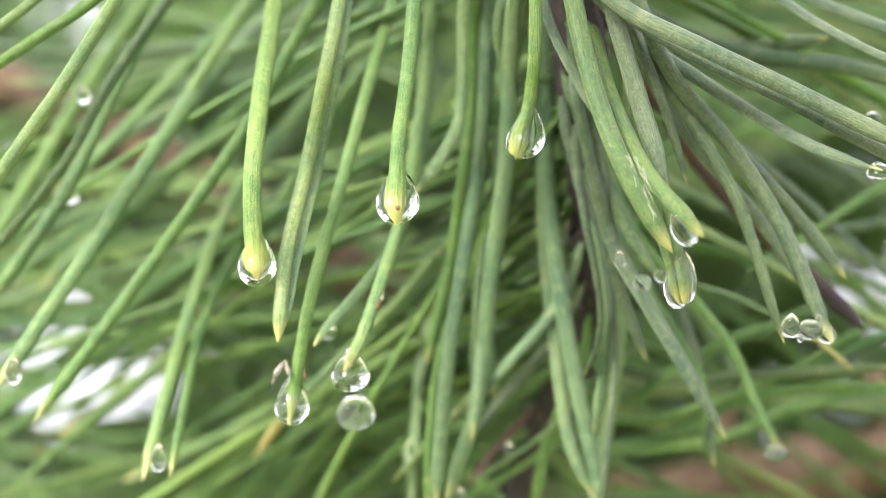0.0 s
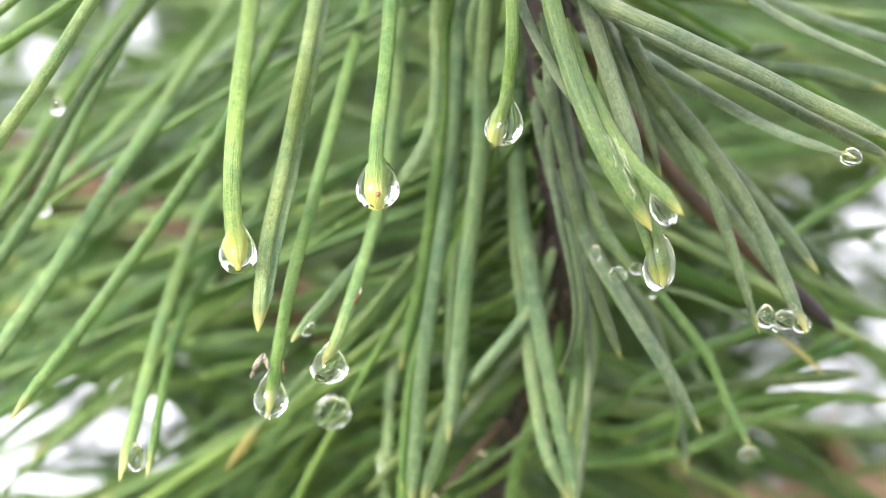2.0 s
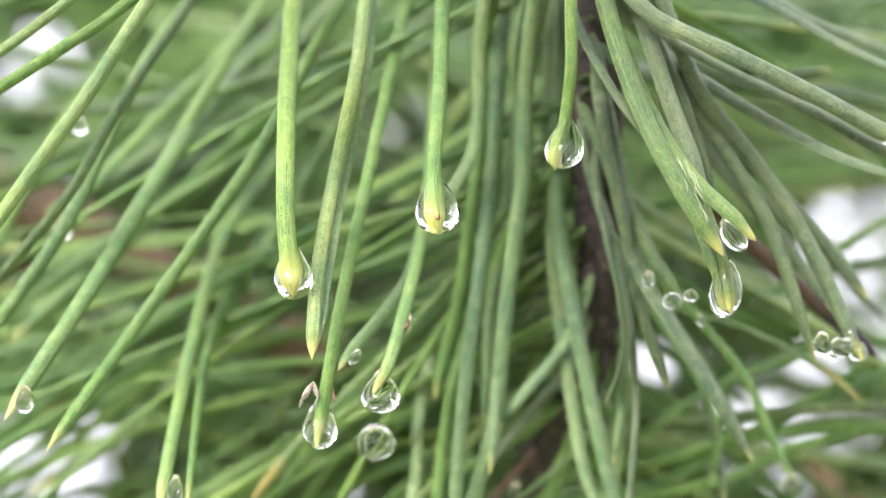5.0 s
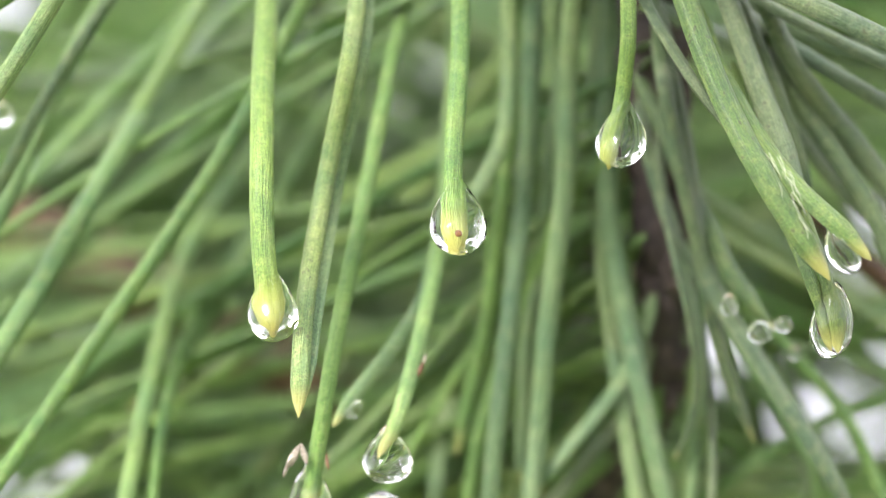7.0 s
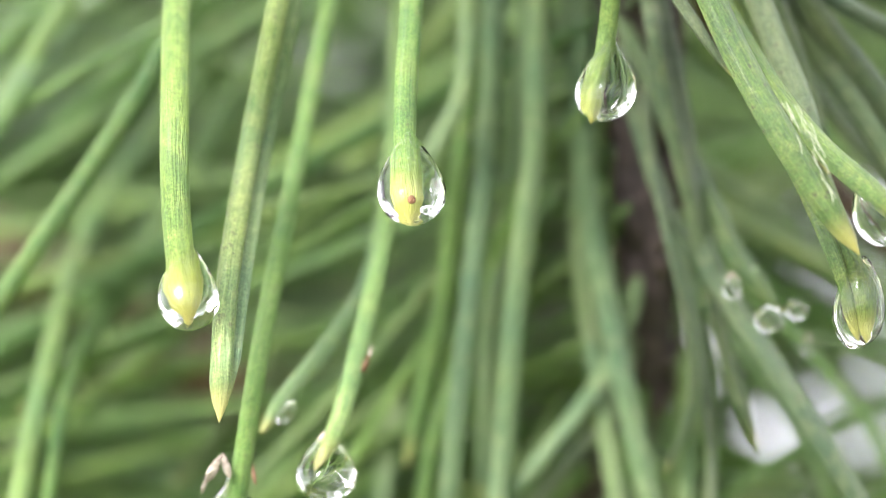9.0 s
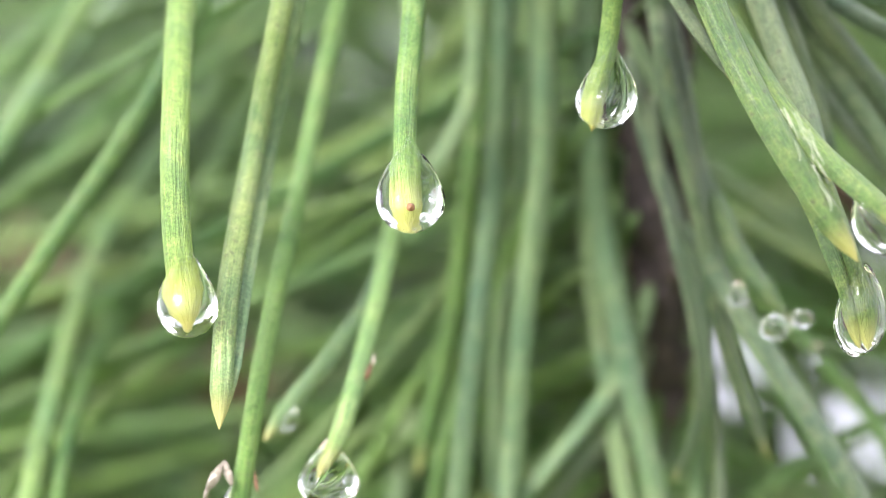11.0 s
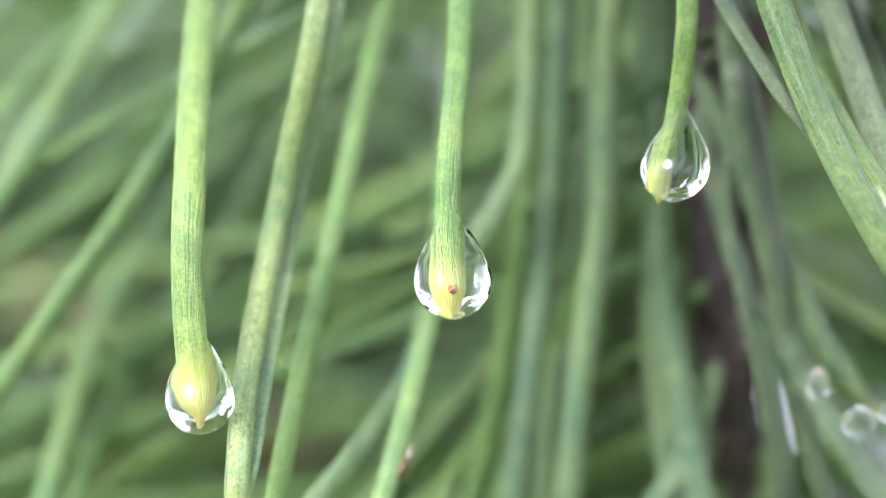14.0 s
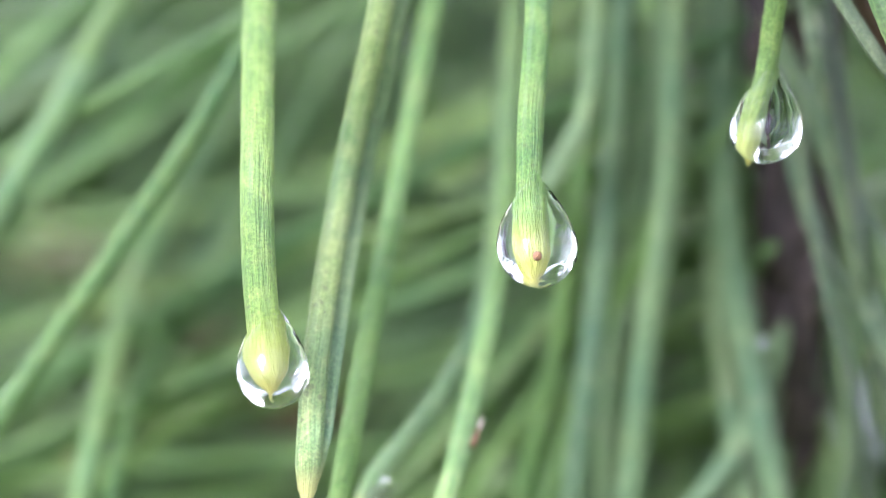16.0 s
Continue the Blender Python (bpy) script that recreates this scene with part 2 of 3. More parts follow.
bm = bmesh.new()
bmesh.ops.create_grid(bm, x_segments=24, y_segments=24, size=300)
ground = part("ground", bm, ground_material())
ground.location = (0, 0, -1.25)
ground.rotation_euler = (radians(-9), 0, 0)  # tilted down behind the twig so that the view's gaps show sky
tagged(ground, "damp grass and brown needle litter below the pine", "ground", kind="structure")


# ---- the pine twig in the middle, with every needle in reach ----
twig = thing("pine_twig", "hanging pine twig with long green needles wet from rain", "twig", (0.0117, 0.0105, 0.0037))


def world_child(ob, parent, at):
    ob.parent = parent
    ob.location = Vector(at) - parent.location


def leaf(width, style, *pts):
    """One needle of the near twig: its width, its colour, and places from its sheath to its tip, in millimetres."""
    p = [Vector(q) * MM for q in pts]
    root = p[0].copy()
    line = spline([q - root for q in p], 7)
    rng = random.Random(int(width * 1000) + int(abs(pts[-1][0]) * 77))
    sway = 0.35 if style in ("fresh", "lush", "frosted", "crown", "blade", "deep") else 1.0
    bm = sweep(line, needle_radius(width * 0.5 * MM, 1.45 if style in ("fresh", "lush") else 3.2 if style in ("frosted", "crown", "blade", "brown") else 5.0), HALF_ROUND, math.pi + rng.uniform(-0.95, 0.95) * sway, rng.uniform(-0.8, 0.8) * sway, (0, 7))
    ob = part("needle", bm, NEEDLES[style])
    world_child(ob, twig, root)
    return ob


STEM = [Vector(q) * MM for q in ((10.3, 8.0, 48.9), (10.4, 9.5, 34.7), (10.7, 12.0, 23.1), (11.3, 14.5, 12.7), (11.8, 17.0, 3.7), (12.3, 19.5, -5.0), (11.7, 22.0, -9.7), (9.1, 26.0, -14.8), (6.6, 29.5, -21.6), (2.6, 33.5, -33.0))]


def stem_body(line, thick, seed):
    noise_at = Vector((seed * 7.3, 0, 0))
    bm = sweep(line, lambda v, s, total: thick(v) if callable(thick) else thick * (1.0 - 0.25 * v), ROUND)
    for vert in bm.verts:
        k = noise.noise(vert.co * 500 + noise_at) * 0.25 + noise.noise(vert.co * 1400 + noise_at) * 0.15
        near = min(line, key=lambda q: (q - vert.co).length_squared)
        vert.co += (vert.co - near) * k
    return bm


def stem_radius(v):
    """The twig is thickest where it leaves the branch above."""
    return float(np.interp(v, (0.0, 0.42, 0.54, 0.68, 1.0), (2.1, 1.9, 1.5, 1.1, 1.0))) * MM


stem_line = spline(STEM, 12)
stem = part("stem", stem_body([q - twig.location for q in stem_line], stem_radius, 1), BARK, twig)

# scales of old bark along the stem
rng = random.Random(12)
bm = bmesh.new()
bmesh.ops.create_icosphere(bm, subdivisions=1, radius=1.0)
for v in bm.verts:
    v.co = Vector((v.co.x * 0.45, v.co.y * 0.3 + 0.12 * v.co.z, v.co.z * 0.95)) * MM
for f in bm.faces:
    f.smooth = True
scale_mesh = bpy.data.meshes.new("bark_scale")
bm.to_mesh(scale_mesh)
bm.free()
scale_mesh.materials.append(bark_material("bark_scale_brown", (0.026, 0.02, 0.018), (0.085, 0.058, 0.042), 700.0))
for i in range(190):
    k = rng.randrange(22, len(stem_line))
    p, r = stem_line[k], stem_radius(k / len(stem_line)) / MM
    a = rng.uniform(0, 2 * math.pi)
    ob = new("bark_scale", scale_mesh)
    ob.parent = twig
    ob.matrix_local = Matrix.Translation(p - twig.location + Vector((math.cos(a), math.sin(a), rng.uniform(-0.9, 0.9))) * 0.92 * r * MM) @ Euler((rng.uniform(-0.3, 0.3), rng.uniform(-0.3, 0.3), a - math.pi / 2)).to_matrix().to_4x4() @ Matrix.Diagonal((*[rng.uniform(0.7, 1.3)] * 3, 1))

leaf(1.28, "fresh", (-5.1, 19.0, 27.9), (-9.2, 13.5, 19.4), (-10.0, 7.5, 11.6), (-10.1, 2.0, 4.5), (-10.0, 0.5, 0.3), (-9.55, -0.3, -3.85))
leaf(1.09, "lush", (1.2, 14.0, 29.0), (0.6, 8.5, 19.5), (0.3, 4.2, 10.6), (-0.1, 2.2, 5.9), (-0.2, 1.2, 3.1), (-0.1, 0.0, 0.3))
leaf(1.02, "fresh", (9.9, 9.0, 26.5), (9.1, 4.5, 18.4), (9.05, 3.0, 11.9), (8.85, 3.0, 9.3), (8.6, 2.9, 7.6), (7.85, 2.0, 4.25))
leaf(1.02, "blade", (-2.4, 14.0, 27.8), (-4.5, 9.0, 17.9), (-5.4, 5.0, 10.9), (-6.9, 5.2, 3.5), (-7.9, 2.2, -2.5), (-8.3, 0.8, -8.4))
leaf(0.95, "blue", (-2.1, 15.0, 27.8), (-4.3, 10.0, 17.9), (-4.9, 5.8, 10.9), (-6.4, 6.0, 3.4), (-7.4, 3.0, -2.6), (-8.1, 1.2, -7.9))
leaf(0.91, "mid", (0.9, 24.0, 28.1), (-1.8, 18.0, 16.9), (-3.6, 12.5, 8.6), (-5.2, 8.2, 0.9), (-6.6, 4.5, -5.9), (-8.0, 4.2, -14.4))
leaf(0.9, "deep", (3.2, 22.0, 28.0), (0.6, 18.0, 15.7), (0.0, 15.0, 7.3), (-0.8, 10.0, -0.0), (-2.8, 5.0, -7.7), (-4.1, 4.0, -11.0))
leaf(0.89, "pale", (0.2, 20.0, 10.3), (-0.4, 16.0, 2.7), (-1.5, 12.0, -2.4), (-3.4, 8.5, -5.3), (-5.5, 7.5, -7.8), (-6.6, 6.0, -9.3))
leaf(1.42, "frosted", (9.7, 8.0, 23.0), (11.1, 5.0, 17.1), (12.3, 2.5, 12.2), (13.8, 0.2, 7.7), (15.8, -2.0, 3.4), (18.7, -3.0, -1.4))
leaf(1.5, "olive", (11.4, 9.0, 22.3), (13.4, 7.0, 16.6), (14.7, 5.5, 12.6), (16.0, 4.3, 8.6), (17.2, 3.0, 5.1), (18.2, 2.0, 2.0))
leaf(1.3, "crown", (12.7, 6.0, 13.3), (13.8, 3.8, 9.6), (15.6, 0.8, 5.8), (17.3, -1.2, 3.3), (19.3, -2.5, 1.3), (20.8, -3.0, -0.4))
leaf(1.16, "olive", (8.7, 8.0, 19.4), (9.2, 6.0, 15.5), (10.3, 4.5, 12.5), (11.6, 3.5, 10.1), (12.9, 2.5, 7.9), (14.1, 2.0, 6.2))
leaf(0.90, "crown", (15.0, 8.0, 10.0), (15.9, 5.0, 5.4), (17.0, 2.5, 2.0), (18.0, 0.5, -1.0), (18.7, 0.0, -3.1), (19.1, 0.0, -5.0))
leaf(0.80, "crown", (15.8, 8.0, 10.0), (16.9, 5.0, 5.4), (18.0, 2.5, 2.0), (18.8, 0.5, -1.0), (19.3, 0.0, -3.1), (19.4, 0.0, -5.1))
leaf(1.17, "olive", (11.9, 11.0, 26.5), (13.4, 9.0, 19.5), (14.8, 8.0, 14.9), (16.5, 7.5, 10.6), (18.1, 7.5, 6.3), (19.3, 7.5, 2.2))
leaf(1.40, "olive", (12.0, 9.0, 23.4), (13.9, 8.0, 16.4), (16.1, 8.5, 11.3), (19.1, 8.8, 7.0), (22.9, 8.0, 0.9), (26.2, 7.2, -8.7))
leaf(1.17, "olive", (12.9, 8.0, 24.2), (15.6, 6.0, 15.7), (18.3, 7.5, 9.8), (22.0, 8.8, 5.3), (25.8, 8.5, -0.5), (29.4, 7.5, -8.5))
leaf(1.03, "olive", (13.7, 8.0, 21.1), (16.4, 10.0, 13.2), (19.9, 11.0, 7.3), (23.7, 11.0, 3.4), (27.1, 11.0, -0.3), (30.4, 11.0, -4.5))
leaf(1.31, "olive", (10.7, 6.0, 19.5), (14.4, 4.0, 15.0), (20.2, 3.0, 12.1), (25.9, 4.0, 9.4), (30.1, 5.0, 7.3), (35.5, 5.0, 4.8))
leaf(1.15, "olive", (11.4, 8.0, 17.2), (15.7, 8.0, 12.5), (19.6, 8.0, 9.9), (24.0, 7.0, 7.2), (27.9, 5.5, 5.2), (32.5, 4.0, 3.6))
leaf(1.18, "olive", (11.8, 7.0, 24.9), (18.2, 11.0, 18.7), (24.5, 12.0, 15.6), (28.1, 11.0, 13.4), (31.2, 10.0, 11.8), (36.3, 9.0, 9.5))
leaf(1.22, "dark", (11.2, 10.0, 17.1), (17.2, 18.0, 13.0), (22.0, 20.0, 11.1), (26.1, 20.0, 10.5), (30.1, 19.0, 10.1), (35.8, 18.0, 8.7))
leaf(1.40, "dark", (11.2, 11.0, 13.2), (15.2, 18.0, 11.7), (19.5, 21.0, 11.0), (23.2, 22.0, 11.2), (26.1, 21.0, 11.6), (29.0, 20.0, 12.1))
leaf(1.29, "olive", (12.1, 8.0, 24.9), (20.1, 14.0, 19.1), (26.1, 16.0, 15.7), (29.7, 16.0, 14.2), (32.5, 16.0, 13.2), (37.2, 16.0, 11.8))
# round the stem, olive and dark styles put its shade into the needle colour
leaf(1.49, "olive", (10.9, 10.0, 14.0), (12.5, 10.5, 6.1), (13.9, 10.5, -1.5), (16.6, 9.5, -6.3), (19.4, 9.0, -10.8), (22.2, 9.5, -15.8))
leaf(0.98, "olive", (10.4, 16.0, 12.2), (14.0, 19.0, 1.0), (16.6, 20.0, -5.3), (18.8, 19.5, -8.5), (20.3, 18.5, -13.7), (21.2, 18.0, -19.4))
leaf(0.85, "mid", (10.6, 13.9, 10.7), (15.0, 15.6, -1.1), (19.1, 15.9, -6.0), (22.4, 16.1, -10.1), (24.2, 16.2, -14.1), (25.9, 16.2, -17.6))
leaf(1.03, "dark", (10.2, 14.1, 9.8), (12.8, 11.7, 3.6), (14.1, 10.7, 0.9), (15.1, 10.3, -1.4), (16.1, 10.1, -2.8), (17.4, 10.1, -4.6))
leaf(0.89, "mid", (10.5, 17.0, 10.5), (11.4, 17.5, 4.4), (13.2, 18.0, -1.8), (16.1, 18.0, -5.9), (18.7, 17.5, -9.9), (20.5, 17.5, -13.6), (20.0, 17.5, -18.1))
leaf(1.32, "blue", (9.9, 17.0, 21.8), (9.0, 16.5, 10.5), (8.9, 16.0, 2.4), (9.8, 15.0, -4.0), (11.3, 13.5, -12.0), (13.5, 13.0, -21.6))
leaf(1.24, "blue", (9.4, 18.0, 21.0), (8.4, 17.5, 9.7), (8.7, 17.0, -0.9), (9.5, 16.0, -8.2), (10.8, 14.5, -16.6), (12.9, 14.0, -21.4))
leaf(1.15, "blue", (5.9, 18.0, 24.3), (4.8, 16.0, 13.8), (4.3, 15.5, 4.4), (3.3, 14.0, -3.2), (2.2, 12.5, -11.6), (1.4, 12.0, -21.8))
leaf(1.24, "blue", (8.0, 10.4, 23.4), (6.6, 12.7, 12.3), (6.3, 13.2, 3.8), (5.3, 13.4, -4.3), (4.3, 13.7, -13.7), (2.0, 13.7, -21.6))
leaf(1.00, "blue", (5.3, 10.1, 25.0), (3.3, 12.1, 15.5), (3.1, 12.8, 9.5), (2.8, 13.0, 6.2), (1.6, 13.0, 3.6), (-0.4, 13.0, 0.7))
leaf(1.19, "blue", (10.4, 17.3, 9.3), (8.1, 20.0, 6.2), (4.4, 20.0, -1.7), (0.8, 22.0, -7.0), (-0.6, 21.5, -11.6), (-1.0, 20.5, -16.1), (-1.3, 20.0, -24.1))
leaf(1.02, "mid", (7.3, 15.5, 4.5), (4.3, 16.7, -2.6), (2.2, 17.0, -8.0), (1.2, 17.1, -12.6), (0.6, 17.3, -16.9), (0.2, 17.3, -22.7))
leaf(1.15, "blue", (8.5, 14.0, 21.8), (5.8, 13.0, 13.9), (6.1, 14.0, 9.4), (6.2, 15.0, 2.5), (4.9, 14.0, -8.0), (4.0, 12.0, -16.8))
leaf(1.06, "pale", (9.8, 22.0, 2.0), (9.4, 23.0, -3.6), (7.4, 22.0, -10.2), (4.7, 21.0, -13.1), (2.3, 20.0, -15.6), (-2.6, 19.0, -21.0))
leaf(1.15, "pale", (10.3, 19.0, 6.3), (11.0, 19.5, 0.5), (13.6, 20.0, -7.0), (14.0, 20.0, -10.3), (13.4, 19.5, -15.3), (12.8, 19.0, -19.4), (12.1, 19.0, -24.0))
leaf(1.02, "mid", (10.4, 18.0, 8.4), (11.0, 19.0, 2.2), (12.3, 20.0, -5.3), (11.5, 20.0, -11.2), (9.9, 19.5, -15.3), (8.7, 19.0, -18.6), (7.9, 19.0, -23.7))
leaf(1.20, "deep", (-1.1, 42.0, 28.5), (-9.0, 40.0, 18.7), (-14.1, 33.0, 12.9), (-17.9, 18.0, 6.5), (-23.8, 10.0, -4.0), (-29.1, 5.0, -12.7))
leaf(1.12, "mid", (2.2, 24.0, 26.8), (-3.6, 20.0, 20.6), (-7.8, 15.0, 14.1), (-12.4, 12.5, 5.5), (-20.2, 10.0, -6.0), (-26.3, 4.5, -14.9))
leaf(1.01, "deep", (0.9, 40.0, 22.7), (-6.6, 36.0, 13.9), (-10.6, 33.0, 7.0), (-15.0, 25.0, 0.2), (-16.8, 16.0, -7.0), (-18.8, 6.2, -19.2))
leaf(1.09, "mid", (1.4, 40.0, 21.0), (-4.9, 37.0, 11.7), (-10.3, 34.0, 2.6), (-13.9, 26.0, -2.9), (-16.0, 16.0, -8.6), (-16.9, 6.2, -19.0))
leaf(1.11, "pale", (-7.0, 9.6, 27.7), (-14.8, 4.1, 22.1), (-19.0, 2.5, 16.0), (-23.2, 2.2, 9.4), (-26.4, 2.2, 4.9), (-31.3, 2.2, -2.1))
leaf(1.09, "mid", (-8.4, 36.0, 28.4), (-18.7, 34.0, 20.0), (-23.9, 32.0, 13.5), (-28.4, 31.0, 6.7), (-31.6, 29.0, 0.9), (-35.8, 26.0, -6.7))
leaf(1.14, "dark", (-4.4, 20.0, 27.9), (-13.3, 16.0, 21.4), (-18.4, 12.0, 14.1), (-22.1, 10.0, 8.2), (-25.2, 9.0, 2.6), (-31.0, 9.0, -4.4))
leaf(1.03, "deep", (-4.4, 26.0, 28.1), (-13.6, 22.0, 21.0), (-19.0, 17.0, 14.4), (-22.3, 14.0, 7.9), (-25.5, 12.0, 0.7), (-31.2, 11.0, -7.7))
leaf(1.08, "mid", (-10.2, 9.6, 27.7), (-16.8, 6.2, 19.4), (-22.0, 5.3, 14.7), (-25.4, 5.0, 12.4), (-28.6, 5.0, 10.3), (-35.2, 5.0, 6.1))
leaf(0.85, "pale", (-13.5, 9.8, 26.5), (-20.0, 6.3, 20.2), (-24.2, 5.3, 16.3), (-26.2, 5.0, 14.6), (-28.6, 5.0, 12.8), (-34.3, 5.0, 8.7))
leaf(1.11, "mid", (2.0, 38.0, 24.5), (-8.2, 35.0, 16.6), (-16.1, 34.0, 11.7), (-22.2, 33.0, 8.0), (-28.5, 31.0, 4.1), (-37.4, 29.0, 0.9))
leaf(1.23, "deep", (3.1, 36.0, 22.7), (-4.6, 34.0, 14.0), (-12.2, 32.0, 8.4), (-17.4, 31.0, 4.0), (-22.5, 30.0, -0.4), (-31.2, 28.0, -8.2))
leaf(1.03, "deep", (3.2, 35.0, 21.9), (-6.5, 35.0, 11.3), (-13.6, 35.0, 6.4), (-19.0, 35.0, 2.4), (-24.2, 32.0, -0.5), (-32.3, 30.0, -4.4))
leaf(1.00, "deep", (4.4, 32.0, 21.0), (-1.4, 30.0, 13.3), (-6.4, 28.0, 8.6), (-11.3, 26.0, 0.1), (-15.0, 25.0, -5.9), (-18.7, 24.0, -9.7))
leaf(1.02, "dark", (10.9, 10.8, 15.2), (4.0, 36.0, 11.4), (-4.5, 34.0, 1.7), (-11.5, 33.0, -2.7), (-17.6, 32.0, -4.9), (-23.0, 30.0, -9.6), (-29.1, 29.0, -13.5))
leaf(1.01, "dark", (10.8, 11.8, 11.2), (4.1, 36.0, 7.0), (-4.5, 34.0, -2.2), (-10.5, 32.0, -5.7), (-17.2, 30.0, -9.5), (-23.1, 28.0, -15.1), (-29.7, 27.0, -19.4))
leaf(0.93, "deep", (10.7, 14.9, 0.5), (6.9, 34.0, -4.3), (-1.6, 32.0, -10.4), (-8.4, 30.0, -14.2), (-13.7, 30.0, -17.4), (-18.4, 29.0, -20.0), (-24.8, 28.0, -23.0))
leaf(0.94, "mid", (10.6, 16.1, -3.7), (6.9, 35.0, -8.8), (-2.6, 33.0, -14.0), (-8.7, 32.0, -16.7), (-13.0, 31.0, -18.8), (-17.3, 30.0, -21.4), (-22.4, 29.0, -24.0))
leaf(0.78, "ripe", (6.0, 16.1, 2.4), (-1.7, 18.2, -7.0), (-6.8, 18.8, -12.2), (-9.3, 19.1, -14.8), (-11.0, 19.1, -16.8), (-13.0, 19.4, -19.5))
leaf(1.16, "dark", (11.0, 8.9, 23.0), (4.9, 26.0, 20.2), (-5.4, 34.0, 13.1), (-14.8, 37.0, 11.4), (-22.4, 39.0, 10.2), (-30.0, 40.0, 9.6), (-40.2, 40.0, 10.2))
leaf(0.98, "mid", (10.9, 9.3, 21.4), (5.8, 26.0, 18.5), (-3.7, 34.0, 12.7), (-11.2, 37.0, 9.0), (-18.8, 39.0, 7.5), (-26.3, 40.0, 6.9), (-36.5, 40.0, 7.3))
leaf(0.93, "mid", (10.9, 11.2, 13.6), (6.7, 26.0, 10.1), (-4.5, 34.0, 3.5), (-13.0, 37.0, 1.0), (-19.7, 39.0, -0.4), (-25.9, 40.0, -0.8), (-33.3, 40.0, -1.3))
leaf(1.09, "deep", (10.9, 10.1, 18.3), (7.5, 26.0, 15.1), (2.1, 25.0, 9.3), (-1.6, 24.0, 3.4), (-5.0, 24.0, -0.1), (-8.4, 24.0, -3.1), (-12.7, 24.0, -6.1))
leaf(1.01, "dark", (10.8, 12.1, 10.3), (8.1, 30.0, 6.5), (3.5, 29.0, 0.1), (-0.3, 28.0, -2.9), (-4.2, 28.0, -5.6), (-8.0, 27.0, -9.9), (-11.5, 27.0, -13.8))
leaf(0.99, "mid", (9.7, 22.5, -12.4), (3.4, 21.9, -16.7), (-1.2, 21.7, -18.0), (-3.8, 21.6, -20.2), (-6.3, 21.6, -22.4), (-8.9, 21.6, -24.6))
leaf(0.91, "mid", (10.2, 21.3, -10.5), (13.9, 21.8, -14.3), (8.0, 22.2, -19.2), (4.7, 22.3, -21.4), (2.5, 22.3, -22.7), (-0.4, 22.3, -24.9))
leaf(1.29, "brown", (11.1, 12.0, 17.1), (14.0, 17.0, 11.4), (17.2, 19.0, 6.4), (21.3, 19.0, 1.1), (26.3, 18.0, -3.6), (31.9, 16.0, -8.7))
leaf(0.87, "olive", (10.5, 17.0, 12.1), (11.4, 17.0, 5.2), (13.0, 14.0, -1.4), (13.9, 13.0, -6.2), (14.2, 12.0, -10.9), (13.9, 11.0, -15.6), (13.2, 10.0, -21.9))
leaf(0.87, "dark", (11.1, 25.9, -11.1), (14.6, 24.5, -13.2), (19.3, 23.8, -13.6), (23.9, 23.8, -13.2), (28.4, 23.0, -12.7), (34.2, 23.0, -12.2))
leaf(0.88, "mid", (10.8, 24.6, -16.1), (15.5, 24.3, -16.8), (20.1, 24.1, -15.6), (24.3, 23.9, -14.0), (28.4, 23.9, -11.8), (32.9, 23.8, -8.8))
leaf(0.88, "mid", (10.8, 24.2, -15.2), (14.6, 24.0, -15.1), (18.0, 23.9, -12.9), (21.7, 23.9, -10.7), (25.5, 23.9, -9.3), (30.4, 23.8, -7.1))
leaf(0.88, "mid", (9.4, 25.9, -18.9), (15.0, 25.1, -19.1), (21.4, 24.6, -18.0), (26.4, 24.2, -15.7), (29.7, 24.2, -14.8), (33.8, 23.8, -13.4))
leaf(0.93, "mid", (5.2, 26.0, -23.3), (-1.8, 34.0, -20.9), (-8.5, 37.0, -20.6), (-15.2, 39.0, -21.5), (-23.7, 40.0, -21.4), (-33.0, 40.0, -21.3))
leaf(0.93, "mid", (7.7, 26.0, -9.5), (-0.1, 34.0, -12.4), (-9.4, 37.0, -13.8), (-17.9, 39.0, -13.3), (-25.5, 40.0, -11.7), (-34.8, 40.0, -11.2))
leaf(0.84, "mid", (7.7, 26.0, -12.9), (-1.0, 34.0, -16.4), (-9.4, 37.0, -18.3), (-18.0, 39.0, -19.0), (-25.6, 40.0, -19.8), (-34.9, 40.0, -21.4))
leaf(0.84, "mid", (6.9, 26.0, -18.1), (-1.8, 34.0, -22.7), (-8.5, 37.0, -24.0), (-17.1, 39.0, -24.3), (-25.6, 40.0, -23.7), (-34.8, 40.0, -22.8))
leaf(0.57, "rust", (7.7, 20.9, -15.4), (6.7, 20.9, -16.7), (5.7, 20.2, -17.7), (4.6, 20.2, -19.0), (3.7, 19.4, -20.2), (2.8, 19.4, -21.3))
leaf(0.45, "ripe", (10.6, 14.1, 9.8), (13.7, 17.0, 1.2), (15.3, 17.6, -4.2), (22.3, 17.6, -6.5), (28.0, 18.1, -9.4), (31.3, 18.7, -12.1))
leaf(1.02, "blue", (8.6, 11.0, 21.0), (6.6, 15.7, 11.4), (5.6, 16.5, 4.0), (5.2, 16.5, -2.6), (4.6, 17.3, -8.5), (5.1, 17.3, -14.3))
leaf(0.93, "mid", (6.0, 10.5, 22.6), (3.7, 15.9, 13.8), (3.4, 16.6, 6.4), (2.7, 16.6, 1.1), (1.9, 16.6, -4.7), (0.2, 16.6, -11.8))
leaf(0.92, "mid", (10.8, 25.1, -17.0), (17.1, 24.5, -16.6), (21.8, 24.3, -15.2), (26.0, 24.0, -14.4), (29.7, 24.0, -13.9), (36.3, 23.8, -14.2))
